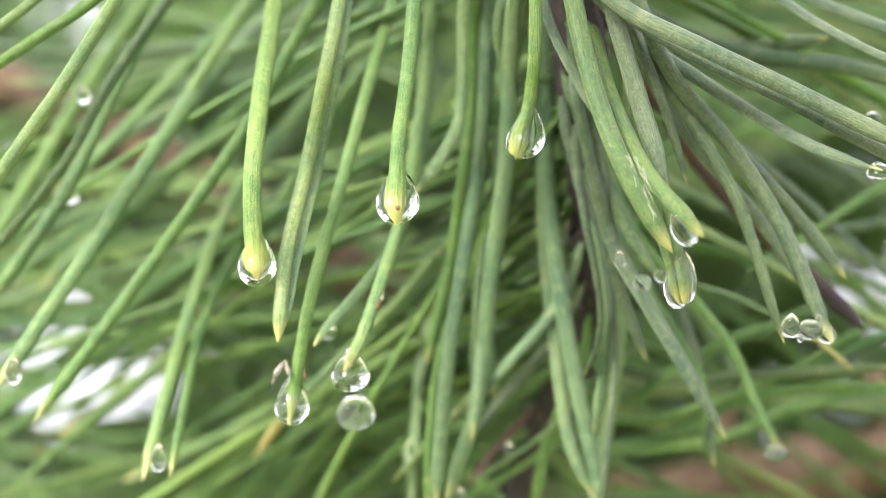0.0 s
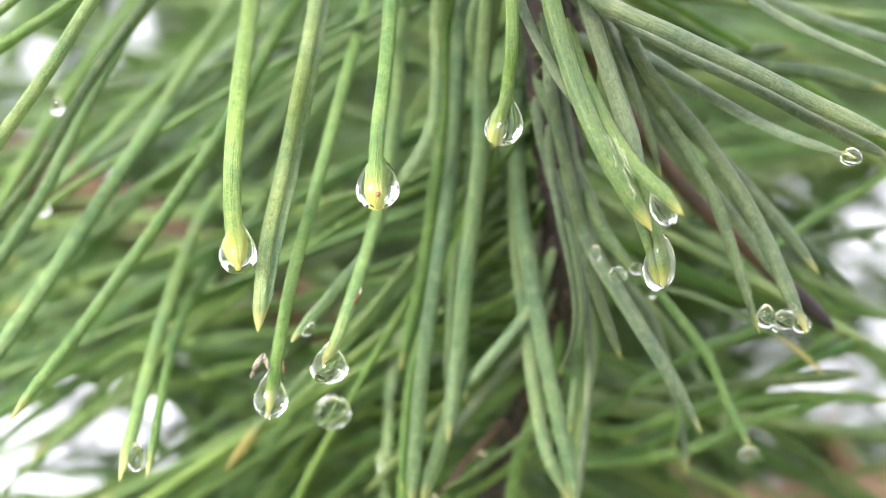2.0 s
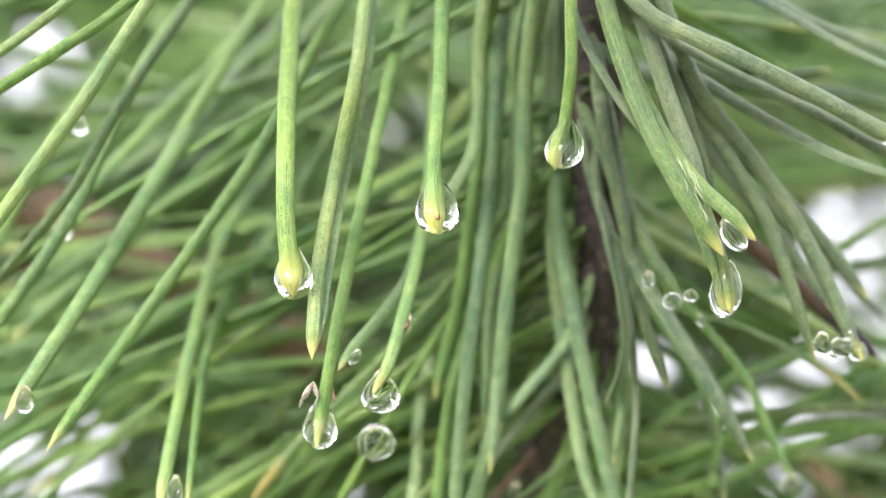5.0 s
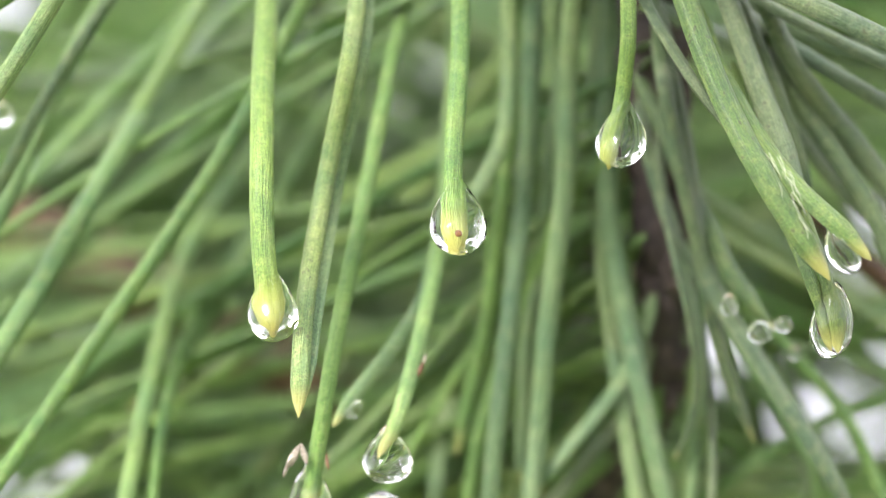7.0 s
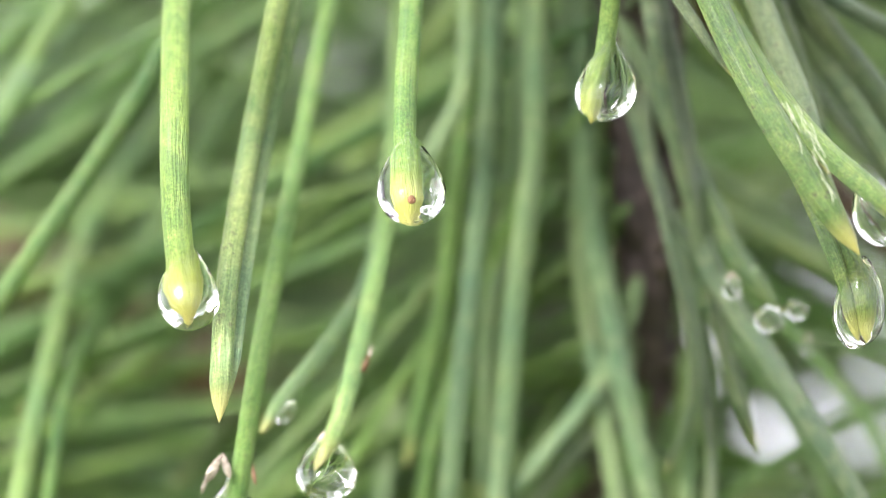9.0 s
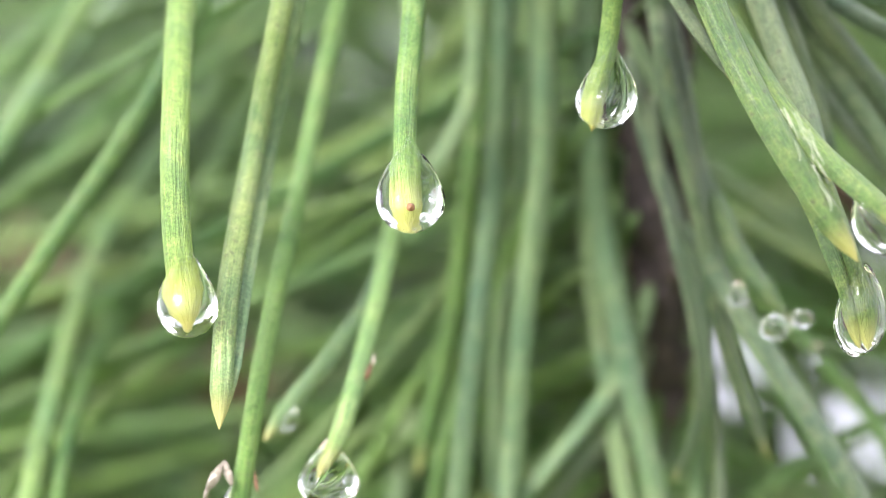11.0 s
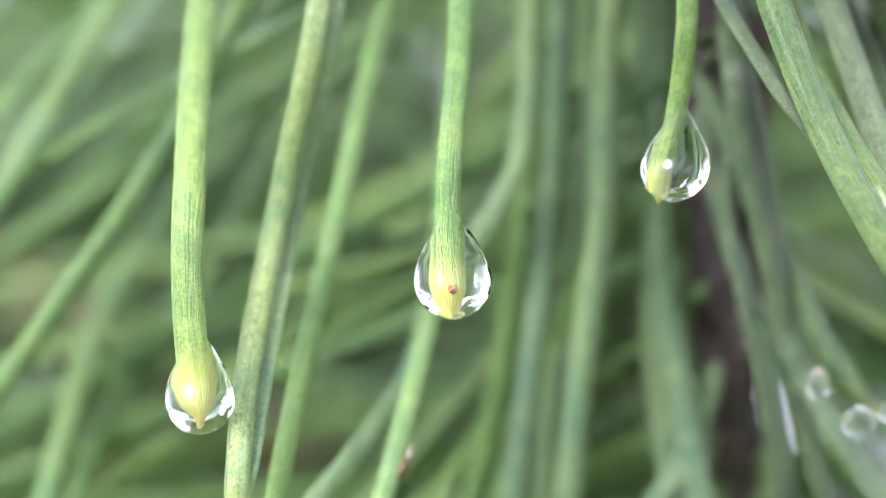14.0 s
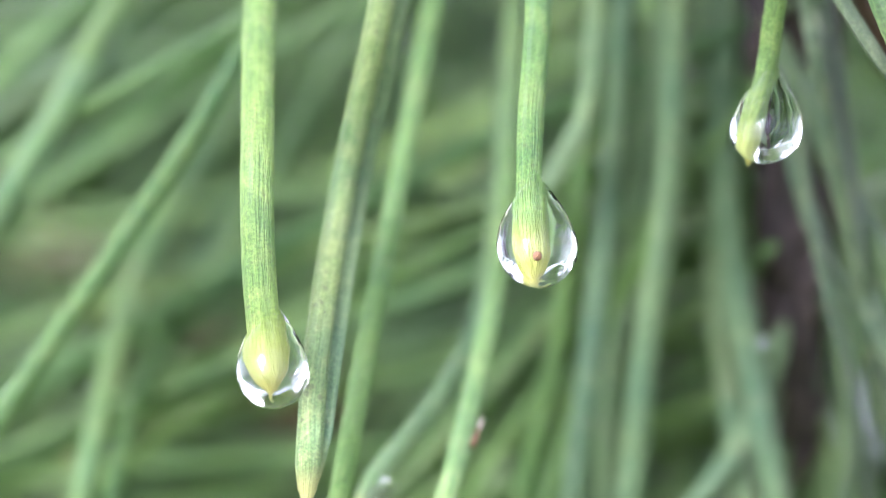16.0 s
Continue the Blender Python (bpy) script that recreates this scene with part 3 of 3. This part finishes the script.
leaf(0.92, "leafy", (10.7, 26.1, -19.3), (17.1, 25.2, -18.2), (21.3, 24.7, -15.9), (25.5, 24.2, -13.7), (29.3, 24.2, -11.8), (34.6, 23.8, -9.4))
leaf(0.95, "olive", (11.4, 13.0, 12.3), (11.4, 9.5, 9.3), (12.1, 9.5, 5.3), (13.3, 10.0, 0.2), (14.5, 11.0, -5.1), (16.5, 12.0, -10.8))
leaf(0.92, "blue", (10.5, 17.0, 9.7), (11.5, 18.0, 3.5), (15.2, 20.0, -3.6), (19.2, 24.0, -8.2), (21.1, 25.0, -11.2), (22.6, 25.0, -13.8), (24.7, 25.0, -17.6))
leaf(1.18, "olive", (12.9, 8.0, 20.3), (14.7, 9.0, 14.0), (17.0, 10.0, 8.9), (20.0, 10.5, 4.5), (23.8, 10.5, 0.3), (28.0, 10.0, -5.6))
leaf(1.09, "olive", (11.1, 7.0, 18.0), (15.0, 6.0, 14.0), (20.1, 5.5, 11.1), (25.9, 6.0, 8.4), (30.2, 6.5, 6.1), (35.5, 6.5, 3.5))

# needles behind the first drop, placed to fill the upper left of the view
leaf(1.05, "deep", (-9.8, 30.0, 23.0), (-12.0, 26.0, 18.0), (-14.2, 23.0, 13.8), (-17.3, 20.0, 8.4), (-20.1, 17.0, 3.2), (-23.0, 15.0, -1.5))
leaf(0.98, "mid", (-8.9, 34.0, 20.3), (-13.4, 31.0, 15.9), (-17.1, 28.0, 11.7), (-20.6, 26.0, 8.1), (-24.1, 25.0, 4.3), (-27.8, 24.0, 0.6))
leaf(0.95, "blue", (-6.1, 36.0, 19.3), (-10.6, 33.0, 14.0), (-14.9, 31.0, 10.4), (-19.1, 30.0, 7.2), (-23.6, 29.0, 4.3), (-28.6, 28.0, 1.5))

# needles that cross the gap beside the wet clump
leaf(0.85, "dark", (21.0, 22.0, -0.8), (24.6, 24.0, -1.6), (27.1, 25.0, -2.1), (29.6, 26.0, -2.4), (32.3, 27.0, -2.1), (36.8, 28.0, -1.3))
leaf(0.8, "mid", (23.1, 22.0, -5.2), (27.0, 24.0, -3.2), (29.8, 25.0, -1.3), (32.5, 26.0, 0.4), (35.2, 27.0, 2.0), (38.4, 28.0, 4.1))
leaf(0.85, "olive", (22.4, 20.0, 4.4), (24.7, 22.0, 2.4), (27.1, 24.0, 0.3), (29.4, 25.0, -1.8), (31.7, 26.0, -3.9), (34.3, 27.0, -6.5))

# needles that close over the stem
leaf(0.95, "pale", (11.8, 21.0, 1.2), (10.3, 22.0, -0.7), (8.6, 22.0, -2.4), (6.9, 22.0, -4.2), (5.2, 22.0, -6.0), (3.5, 22.0, -7.8))
leaf(0.9, "pale", (11.4, 21.0, 3.8), (9.7, 25.0, 1.8), (8.2, 26.0, 0.2), (6.3, 26.0, -1.8), (4.4, 26.0, -3.7), (2.5, 26.0, -5.8))
leaf(0.95, "blue", (11.4, 17.0, -2.8), (10.1, 16.0, -6.5), (8.4, 15.0, -8.9), (6.4, 14.5, -11.2), (5.2, 14.2, -12.6), (4.4, 14.0, -13.7))
leaf(0.9, "olive", (11.5, 19.0, -5.7), (9.6, 17.0, -9.8), (8.1, 16.5, -11.4), (6.3, 16.0, -13.5), (4.8, 15.6, -15.3), (3.5, 15.0, -17.1))
leaf(0.7, "pale", (12.0, 19.0, -13.1), (10.7, 18.0, -15.0), (8.9, 17.5, -16.8), (7.0, 17.0, -18.2), (5.4, 17.0, -19.3), (3.3, 17.0, -20.5))
leaf(0.9, "olive", (11.2, 12.0, 6.1), (11.5, 11.5, 2.9), (12.1, 10.5, -0.7), (12.8, 10.3, -3.9), (13.2, 10.5, -7.1), (12.9, 11.0, -9.6), (12.0, 11.5, -11.8))
leaf(0.85, "blue", (11.8, 13.0, 2.9), (12.8, 12.0, -1.9), (13.5, 11.8, -6.4), (13.4, 12.0, -10.0), (13.2, 12.3, -12.8), (12.7, 12.5, -16.1))
leaf(0.85, "olive", (10.2, 12.5, 8.1), (10.6, 12.0, 5.7), (11.2, 11.6, 3.3), (11.8, 11.3, 1.3), (13.1, 11.0, -1.1), (15.0, 11.0, -4.1))
leaf(0.8, "blue", (6.2, 17.0, 0.1), (5.1, 16.5, -1.6), (4.3, 16.0, -4.1), (4.0, 15.8, -7.3), (3.9, 15.6, -10.2), (3.7, 15.5, -13.1))
leaf(0.8, "mid", (3.2, 17.0, -5.7), (2.1, 16.0, -8.6), (1.4, 15.5, -11.0), (0.9, 15.3, -14.3), (0.7, 15.0, -17.5), (0.5, 15.0, -20.4))


def husk(at, size, tilt, material):
    """A dry bud scale that still clings to a needle: a thin curved leaflet."""
    bm = bmesh.new()
    bmesh.ops.create_icosphere(bm, subdivisions=2, radius=1.0)
    for v in bm.verts:
        x, y, z = v.co
        taper = 1.0 - 0.55 * max(0.0, z)
        v.co = Vector((x * 0.32 * taper, y * 0.06 + 0.35 * (x * 0.32) ** 2 + 0.12 * z * z, z)) * size * MM
    for f in bm.faces:
        f.smooth = True
    ob = part("husk", bm, material)
    world_child(ob, twig, Vector(at) * MM)
    ob.rotation_euler = tilt
    return ob


GREY_HUSK = bark_material("grey_bud_husk", (0.2, 0.17, 0.12), (0.42, 0.38, 0.3), 900.0)
BROWN_HUSK = bark_material("brown_bud_husk", (0.07, 0.035, 0.015), (0.2, 0.11, 0.05), 900.0)
husk((-8.6, 3.3, -10.6), 0.75, (0.1, 0.5, 0.2), GREY_HUSK)
husk((-8.1, 3.6, -10.5), 0.6, (0, -0.3, -0.4), GREY_HUSK)
husk((-9.0, 3.8, -11.3), 0.5, (0.2, 0.2, 0.9), GREY_HUSK)
husk((-6.9, 3.8, -10.9), 0.5, (0, -0.2, -0.9), BROWN_HUSK)
husk((-1.9, 5.4, -6.2), 0.45, (0, 0.35, 0.3), BROWN_HUSK)
husk((-1.7, 5.8, -5.7), 0.3, (0, 0.2, -0.5), GREY_HUSK)


def fibre(at, size, tilt):
    """A thin pale strip that stands in for a whitish streak of water film on a wet needle."""
    line = [Vector((size * (u - 0.5), 0.05 * math.sin(5 * u), 0.07 * size * math.sin(3 * u))) * MM for u in (0, 0.2, 0.4, 0.6, 0.8, 1.0)]
    ob = part("fibre", sweep(line, lambda v, d, total: 0.016 * MM, SMALL_ROUND), FILM)
    world_child(ob, twig, Vector(at) * MM)
    ob.rotation_euler = (0, tilt, 0)
    return ob


FILM, film_tree, film_bsdf = base_material("pale_film")
film_bsdf.inputs["Base Color"].default_value = (0.42, 0.46, 0.32, 1)
film_bsdf.inputs["Roughness"].default_value = 0.4
film_rng = random.Random(8)
for i in range(18):
    u = film_rng.random()
    fibre((16.0 + 1.5 * u + film_rng.uniform(-0.5, 0.5), -2.6 - 1.0 * u, 4.7 - 3.8 * u), film_rng.uniform(0.6, 1.5), film_rng.uniform(0.95, 1.35))
bm = bmesh.new()
bmesh.ops.create_icosphere(bm, subdivisions=2, radius=0.14 * MM)
for v in bm.verts:
    v.co.y *= 0.35
world_child(part("blemish", bm, bark_material("rusty_mark", (0.09, 0.04, 0.01), (0.18, 0.08, 0.015), 900.0), None, "small brown mark at the needle tip"), twig, Vector((-0.02, -0.02, 1.0)) * MM)


def spare_needles(seed, count):
    """Unlike needles of unit length one after another, which many copies share."""
    rng = random.Random(seed)
    out = []
    for i in range(count):
        sag = rng.uniform(0.02, 0.16)
        wob = rng.uniform(-0.05, 0.05)
        length = rng.uniform(0.048, 0.066)
        pts = [Vector((length * u, length * wob * math.sin(3 * u), -length * sag * u * u)) for u in (0, 0.3, 0.65, 1.0)]
        bm = sweep(spline(pts, 4), needle_radius(rng.uniform(0.4, 0.52) * MM), [(x, y) for x, y in HALF_ROUND[::2]], rng.uniform(0, 6), rng.uniform(-1, 1))
        me = bpy.data.meshes.new("needle")
        bm.to_mesh(me)
        bm.free()
        me.materials.append(None)
        out.append(me)
    return out


SPARE = {}
for k, style in enumerate(("mid", "leafy", "dark", "pale", "blue", "deep")):
    SPARE[style] = spare_needles(20 + k, 5)
    for me in SPARE[style]:
        me.materials[0] = NEEDLES[style]


def grow(parent, line, count, seed, styles, keep, drop_angle=(0.05, 0.5)):
    """Needles in pairs round a stem; keep(place, way) says which are made, so that they fit the camera's view."""
    rng = random.Random(seed)
    made = 0
    while made < count:
        p = rng.choice(line)
        az = rng.uniform(0, 2 * math.pi)
        down = rng.uniform(*drop_angle)
        for j in range(2):
            a = az + rng.uniform(-0.12, 0.12)
            d = down + rng.uniform(-0.08, 0.08)
            way = Vector((math.cos(a) * math.cos(d), math.sin(a) * math.cos(d), -math.sin(d)))
            if not keep(p, way):
                continue
            style = rng.choice(styles)
            ob = new("needle", rng.choice(SPARE[style]))
            ob.parent = parent
            ob.matrix_local = Matrix.Translation(p - parent.location) @ Euler((0, d, a)).to_matrix().to_4x4()
            made += 1
        rng.random()


# gaps in the foliage where the sky shows, fitted to the camera's view, 45 mm behind the drops: x, z and radius
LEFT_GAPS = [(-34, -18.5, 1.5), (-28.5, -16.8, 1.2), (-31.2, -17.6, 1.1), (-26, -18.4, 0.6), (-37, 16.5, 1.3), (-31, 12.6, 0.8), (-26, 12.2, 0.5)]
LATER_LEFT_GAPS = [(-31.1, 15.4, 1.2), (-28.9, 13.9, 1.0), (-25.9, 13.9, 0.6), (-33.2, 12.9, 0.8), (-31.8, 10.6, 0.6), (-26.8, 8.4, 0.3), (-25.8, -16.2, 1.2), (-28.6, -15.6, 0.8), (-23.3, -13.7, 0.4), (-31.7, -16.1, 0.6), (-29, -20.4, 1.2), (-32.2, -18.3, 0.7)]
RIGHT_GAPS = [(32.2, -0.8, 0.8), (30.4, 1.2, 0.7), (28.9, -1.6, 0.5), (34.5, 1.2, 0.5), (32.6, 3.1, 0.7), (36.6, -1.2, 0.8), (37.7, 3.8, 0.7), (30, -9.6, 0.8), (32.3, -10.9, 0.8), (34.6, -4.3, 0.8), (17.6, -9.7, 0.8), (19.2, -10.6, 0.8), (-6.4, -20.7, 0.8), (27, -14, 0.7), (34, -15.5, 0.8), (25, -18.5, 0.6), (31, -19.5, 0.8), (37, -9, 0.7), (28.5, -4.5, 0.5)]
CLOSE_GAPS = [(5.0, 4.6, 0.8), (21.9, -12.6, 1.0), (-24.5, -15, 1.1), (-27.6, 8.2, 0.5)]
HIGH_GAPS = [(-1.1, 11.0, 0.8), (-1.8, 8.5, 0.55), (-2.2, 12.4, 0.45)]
# each gap is kept open through all the layers as seen from these camera places
GAP_EYES = [(Vector((27, -225, 21)), LEFT_GAPS), (Vector((20, -228, 0)), LEFT_GAPS), (Vector((-6, -228, -2)), LATER_LEFT_GAPS), (Vector((-6, -228, -2)), RIGHT_GAPS), (Vector((-4, -146, 0)), CLOSE_GAPS), (Vector((-2, -146, 2)), HIGH_GAPS)]


GAP_TABLES = [(np.array(eye), np.array(gaps)) for eye, gaps in GAP_EYES]


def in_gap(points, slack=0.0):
    """Whether any of these points stands in one of the gaps as its camera place sees it."""
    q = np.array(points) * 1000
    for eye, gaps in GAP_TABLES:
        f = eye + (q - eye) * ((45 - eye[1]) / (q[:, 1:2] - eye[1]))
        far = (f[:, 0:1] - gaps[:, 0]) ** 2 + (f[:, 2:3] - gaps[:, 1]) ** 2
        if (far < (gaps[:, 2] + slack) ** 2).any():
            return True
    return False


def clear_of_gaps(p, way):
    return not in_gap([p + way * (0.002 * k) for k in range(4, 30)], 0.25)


near_line = [q for q in stem_line if -0.032 < q.z < 0.02]
# paler styles on the right stand in for light that falls there
grow(twig, near_line, 26, 5, ("mid", "pale", "leafy", "pale"),
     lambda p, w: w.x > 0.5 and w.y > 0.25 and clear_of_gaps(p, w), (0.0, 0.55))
# the needles of the far side of the stem, which spread low and flat behind the near ones
grow(twig, [q for q in near_line if q.y > 0.015], 44, 6, ("mid", "leafy", "deep", "mid", "mid"),
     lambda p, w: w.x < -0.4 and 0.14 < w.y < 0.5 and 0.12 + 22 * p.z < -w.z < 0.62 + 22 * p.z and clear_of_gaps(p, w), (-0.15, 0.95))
# and higher up, thinner and flatter
grow(twig, [q for q in stem_line if 0.0 < q.z < 0.024 and q.y > 0.0115], 14, 8, ("mid", "leafy", "deep"),
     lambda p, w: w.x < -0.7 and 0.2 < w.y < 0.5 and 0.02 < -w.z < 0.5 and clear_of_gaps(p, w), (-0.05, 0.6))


# ---- further twigs behind ----
def far_twig(a, b, sag, count, seed, styles, front=0.03):
    a, b = Vector(a) * MM, Vector(b) * MM
    mid = (a + b) / 2 + Vector((0, 0, -sag * MM))
    ob = thing("pine_twig", "blurred pine twig with green needles further back", "twig", mid, "twigs further back")
    line = spline([a, mid, b], 14)
    part("stem", stem_body([q - mid for q in line], 0.5 * MM, seed), BARK, ob)
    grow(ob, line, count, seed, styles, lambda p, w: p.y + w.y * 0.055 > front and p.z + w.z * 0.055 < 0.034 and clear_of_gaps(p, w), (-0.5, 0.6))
    return ob


GREENS = ("mid", "leafy", "leafy", "pale", "deep", "leafy", "blue")
far_twig((13, 42, 24), (5, 40, -36), 0, 96, 30, ("mid", "leafy", "leafy", "pale", "deep"), 0.034)
far_twig((-78, 60, 18), (-45, 50, -4), 3, 60, 31, GREENS)
far_twig((-70, 70, -14), (-38, 62, -42), 4, 60, 32, GREENS)
far_twig((64, 55, 22), (48, 50, 4), 3, 36, 33, GREENS)
far_twig((62, 58, -12), (40, 52, -40), 3, 26, 34, GREENS)
far_twig((-24, 66, 24), (6, 58, 14), 3, 49, 35, GREENS)
far_twig((-6, 70, -30), (24, 60, -44), 3, 49, 36, GREENS)


def far_branch(a, b, thick, seed, bark, label):
    a, b = Vector(a) * MM, Vector(b) * MM
    mid = (a + b) / 2 + Vector((0.002, 0, 0.0015))
    ob = thing("pine_branch", label, "branch", mid, "branches further back")
    part("limb", stem_body([q - mid for q in spline([a, mid, b], 14)], thick * MM, seed), bark, ob)
    rng = random.Random(seed)
    for u in (0.3, 0.55, 0.8):
        p = a.lerp(b, u) + Vector((0.002, 0, 0.0015)) - mid
        e = p + Vector((rng.uniform(-4, 4), rng.uniform(1, 4), rng.choice((-1, 1)) * rng.uniform(5, 8))) * MM
        part("stub", stem_body([p.lerp(e, v / 6) for v in range(7)], thick * 0.35 * MM, seed + 9), bark, ob)
    return ob


far_branch((-70, 62, 16), (-6, 52, -11), 2.8, 3, BRANCH, "rusty brown pine branch behind the needles")
# the tan limb is put in for a tan patch low in the view
far_branch((4, 66, -33), (60, 60, -22), 3.4, 4, TAN_BRANCH, "light tan limb for a tan patch low behind the needles")


def far_foliage(seed, count, centre, spread, style, size=1.0, label="far pine foliage, soft green mass with bright gaps", gaps=True):
    """A mass of needles too far off to tell apart, in tufts, with gaps fitted to the view where the sky shows."""
    rng = random.Random(seed)
    verts, faces = [], []
    for i in range(count):
        c = Vector([centre[k] + rng.uniform(-1, 1) * spread[k] for k in range(3)])
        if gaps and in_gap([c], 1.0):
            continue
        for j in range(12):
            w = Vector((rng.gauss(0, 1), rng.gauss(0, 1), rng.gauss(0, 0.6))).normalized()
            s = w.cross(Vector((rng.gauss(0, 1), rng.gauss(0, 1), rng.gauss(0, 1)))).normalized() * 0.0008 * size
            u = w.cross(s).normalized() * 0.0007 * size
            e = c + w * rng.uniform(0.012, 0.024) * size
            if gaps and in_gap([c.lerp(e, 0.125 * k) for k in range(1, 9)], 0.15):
                continue
            n = len(verts)
            verts += [c + s, c - s + u, c - s - u, e]
            faces += [(n, n + 1, n + 3), (n + 1, n + 2, n + 3), (n + 2, n, n + 3)]
    me = bpy.data.meshes.new("distant_foliage")
    me.from_pydata(verts, [], faces)
    me.uv_layers.new(name="UVMap")
    me.materials.append(NEEDLES[style])
    ob = new("distant_foliage", me)
    return tagged(ob, label, "foliage", kind="stuff")


# an unseen mass added behind the camera to dim front light and reflections
far_foliage(76, 800, (0, -2.6, -0.25), (3.2, 0.3, 1.0), "mid", 20.0, "unseen green needle mass added behind the camera to dim front light", False)
# unseen boughs added overhead to shade the top of the twig
far_foliage(74, 110, (0, -0.014, 0.1), (0.11, 0.038, 0.012), "mid", 1.2, "unseen green pine boughs added above the twig for shade")
far_foliage(71, 62, (0.01, 0.078, -0.012), (0.075, 0.006, 0.034), "blue")
far_foliage(72, 250, (0.015, 0.105, -0.015), (0.085, 0.01, 0.04), "leafy", 1.1)
far_foliage(73, 560, (0.02, 0.15, -0.02), (0.1, 0.015, 0.05), "leafy", 1.3)
# small patch placed to cover a bright upper left corner of the view
far_foliage(75, 44, (-0.035, 0.14, 0.023), (0.012, 0.012, 0.009), "leafy", 1.2)


# ---- rain drops ----
def drop(width, height, at, lean=0.0, neck=0.36, back=0.0):
    """A hanging drop: round below, drawn up towards the needle that it clings to."""
    rng = random.Random(int(width * 991 + height * 37))
    bm = bmesh.new()
    rows_n, cols = 52, 60
    off = Vector((rng.uniform(0, 50), rng.uniform(0, 50), 0))
    full = max(math.sin(a) * (1 - neck * (0.5 + 0.5 * math.cos(a)) ** 1.8) for a in np.linspace(0.1, 3.0, 60))
    rings = []
    for i in range(1, rows_n):
        th = math.pi * i / rows_n
        r = 0.5 * width * math.sin(th) * (1 - neck * (0.5 + 0.5 * math.cos(th)) ** 1.8) / full
        z = 0.5 * height * math.cos(th)
        ring = []
        for k in range(cols):
            a = 2 * math.pi * k / cols
            co = Vector((r * math.cos(a) - lean * z, r * math.sin(a) + back * z, z))
            co *= 1 + 0.03 * noise.noise(co * 0.9 + off) + 0.016 * noise.noise(co * 2.6 + off) + 0.01 * noise.noise(co * 5.2 + off) + 0.007 * noise.noise(co * 11 + off)
            ring.append(bm.verts.new(co * MM))
        rings.append(ring)
    top, bot = bm.verts.new((-lean * 0.5 * height * MM, back * 0.5 * height * MM, 0.5 * height * MM)), bm.verts.new((lean * 0.5 * height * MM, -back * 0.5 * height * MM, -0.5 * height * MM))
    for a, b in zip(rings, rings[1:]):
        for k in range(cols):
            bm.faces.new((a[k], b[k], b[(k + 1) % cols], a[(k + 1) % cols]))
    for k in range(cols):
        bm.faces.new((top, rings[0][k], rings[0][(k + 1) % cols]))
        bm.faces.new((bot, rings[-1][(k + 1) % cols], rings[-1][k]))
    for f in bm.faces:
        f.smooth = True
    bmesh.ops.recalc_face_normals(bm, faces=bm.faces)
    ob = part("water_drop", bm, water)
    ob.location = Vector(at) * MM
    ob.visible_shadow = False
    return tagged(ob, "clear raindrop hanging from the tip of a pine needle", "water drop", "raindrops on needle tips")


drop(2.62, 3.9, (-9.55, -0.25, -2.41), 0.03, 0.85, 0.36)
focus_drop = drop(2.94, 4.2, (-0.02, 0.35, 2.08), 0.02, 0.85, 0.42)
drop(2.65, 3.8, (8.6, 2.2, 6.27), -0.12, 0.85, 0.36)
drop(2.38, 3.69, (-7.8, 4.2, -12.7), 0.0, 0.8, 0.25)
drop(2.65, 3.0, (-3.7, 4.0, -10.6), 0.0, 0.7, 0.35)
drop(2.83, 2.59, (-4.0, 9.0, -14.3))
drop(2.25, 4.0, (19.2, 0.0, -3.5), -0.08, 0.5)
drop(1.7, 2.8, (19.3, -2.4, 0.3), 0.34, 0.7)
drop(1.79, 1.48, (27.9, 7.3, -7.6))
drop(1.40, 1.71, (26.6, 7.3, -7.4))
drop(1.32, 1.40, (29.1, 7.3, -7.9))
drop(0.54, 0.58, (27.3, 7.0, -8.2))
drop(0.51, 0.66, (28.5, 7.0, -6.8))
drop(1.35, 1.2, (16.3, 7.0, -4.5), 0.0, 0.2)
drop(1.0, 0.9, (17.6, 7.4, -4.1), 0.0, 0.2)
drop(0.9, 1.2, (14.7, 7.5, -3.0))
drop(1.62, 1.29, (25.7, 16.0, -17.7))
drop(1.23, 1.93, (-27.7, 5.0, -11.3))
drop(1.16, 2.02, (-17.6, 6.2, -17.4))
drop(1.53, 1.30, (32.3, 3.6, 3.7))
drop(0.78, 1.05, (-5.4, 6.6, -8.4), -0.4)
drop(0.6, 0.8, (15.9, 9.8, -2.4))
drop(0.63, 0.87, (18.7, 11.5, -5.9))
drop(0.90, 1.06, (6.1, 19.0, -18.3))
drop(1.05, 1.37, (-25.0, 16.0, 7.6))
drop(1.38, 1.22, (-26.3, 17.0, 0.1))
drop(0.90, 1.64, (-1.3, 19.0, -18.6))
drop(1.35, 1.03, (32.0, 11.0, 6.8))
drop(0.73, 1.05, (2.8, 16.0, -21.3))
# this drop stands in for a pale patch of sky between the needles
drop(1.7, 1.1, (4.3, 17.0, 4.2), 0.0, 0.1)

# the lens is set for near things: sharp at the hanging drops, soft behind
cam.data.dof.use_dof = True
cam.data.dof.focus_object = focus_drop
cam.data.dof.aperture_fstop = 18.0
cam.data.dof.aperture_blades = 6
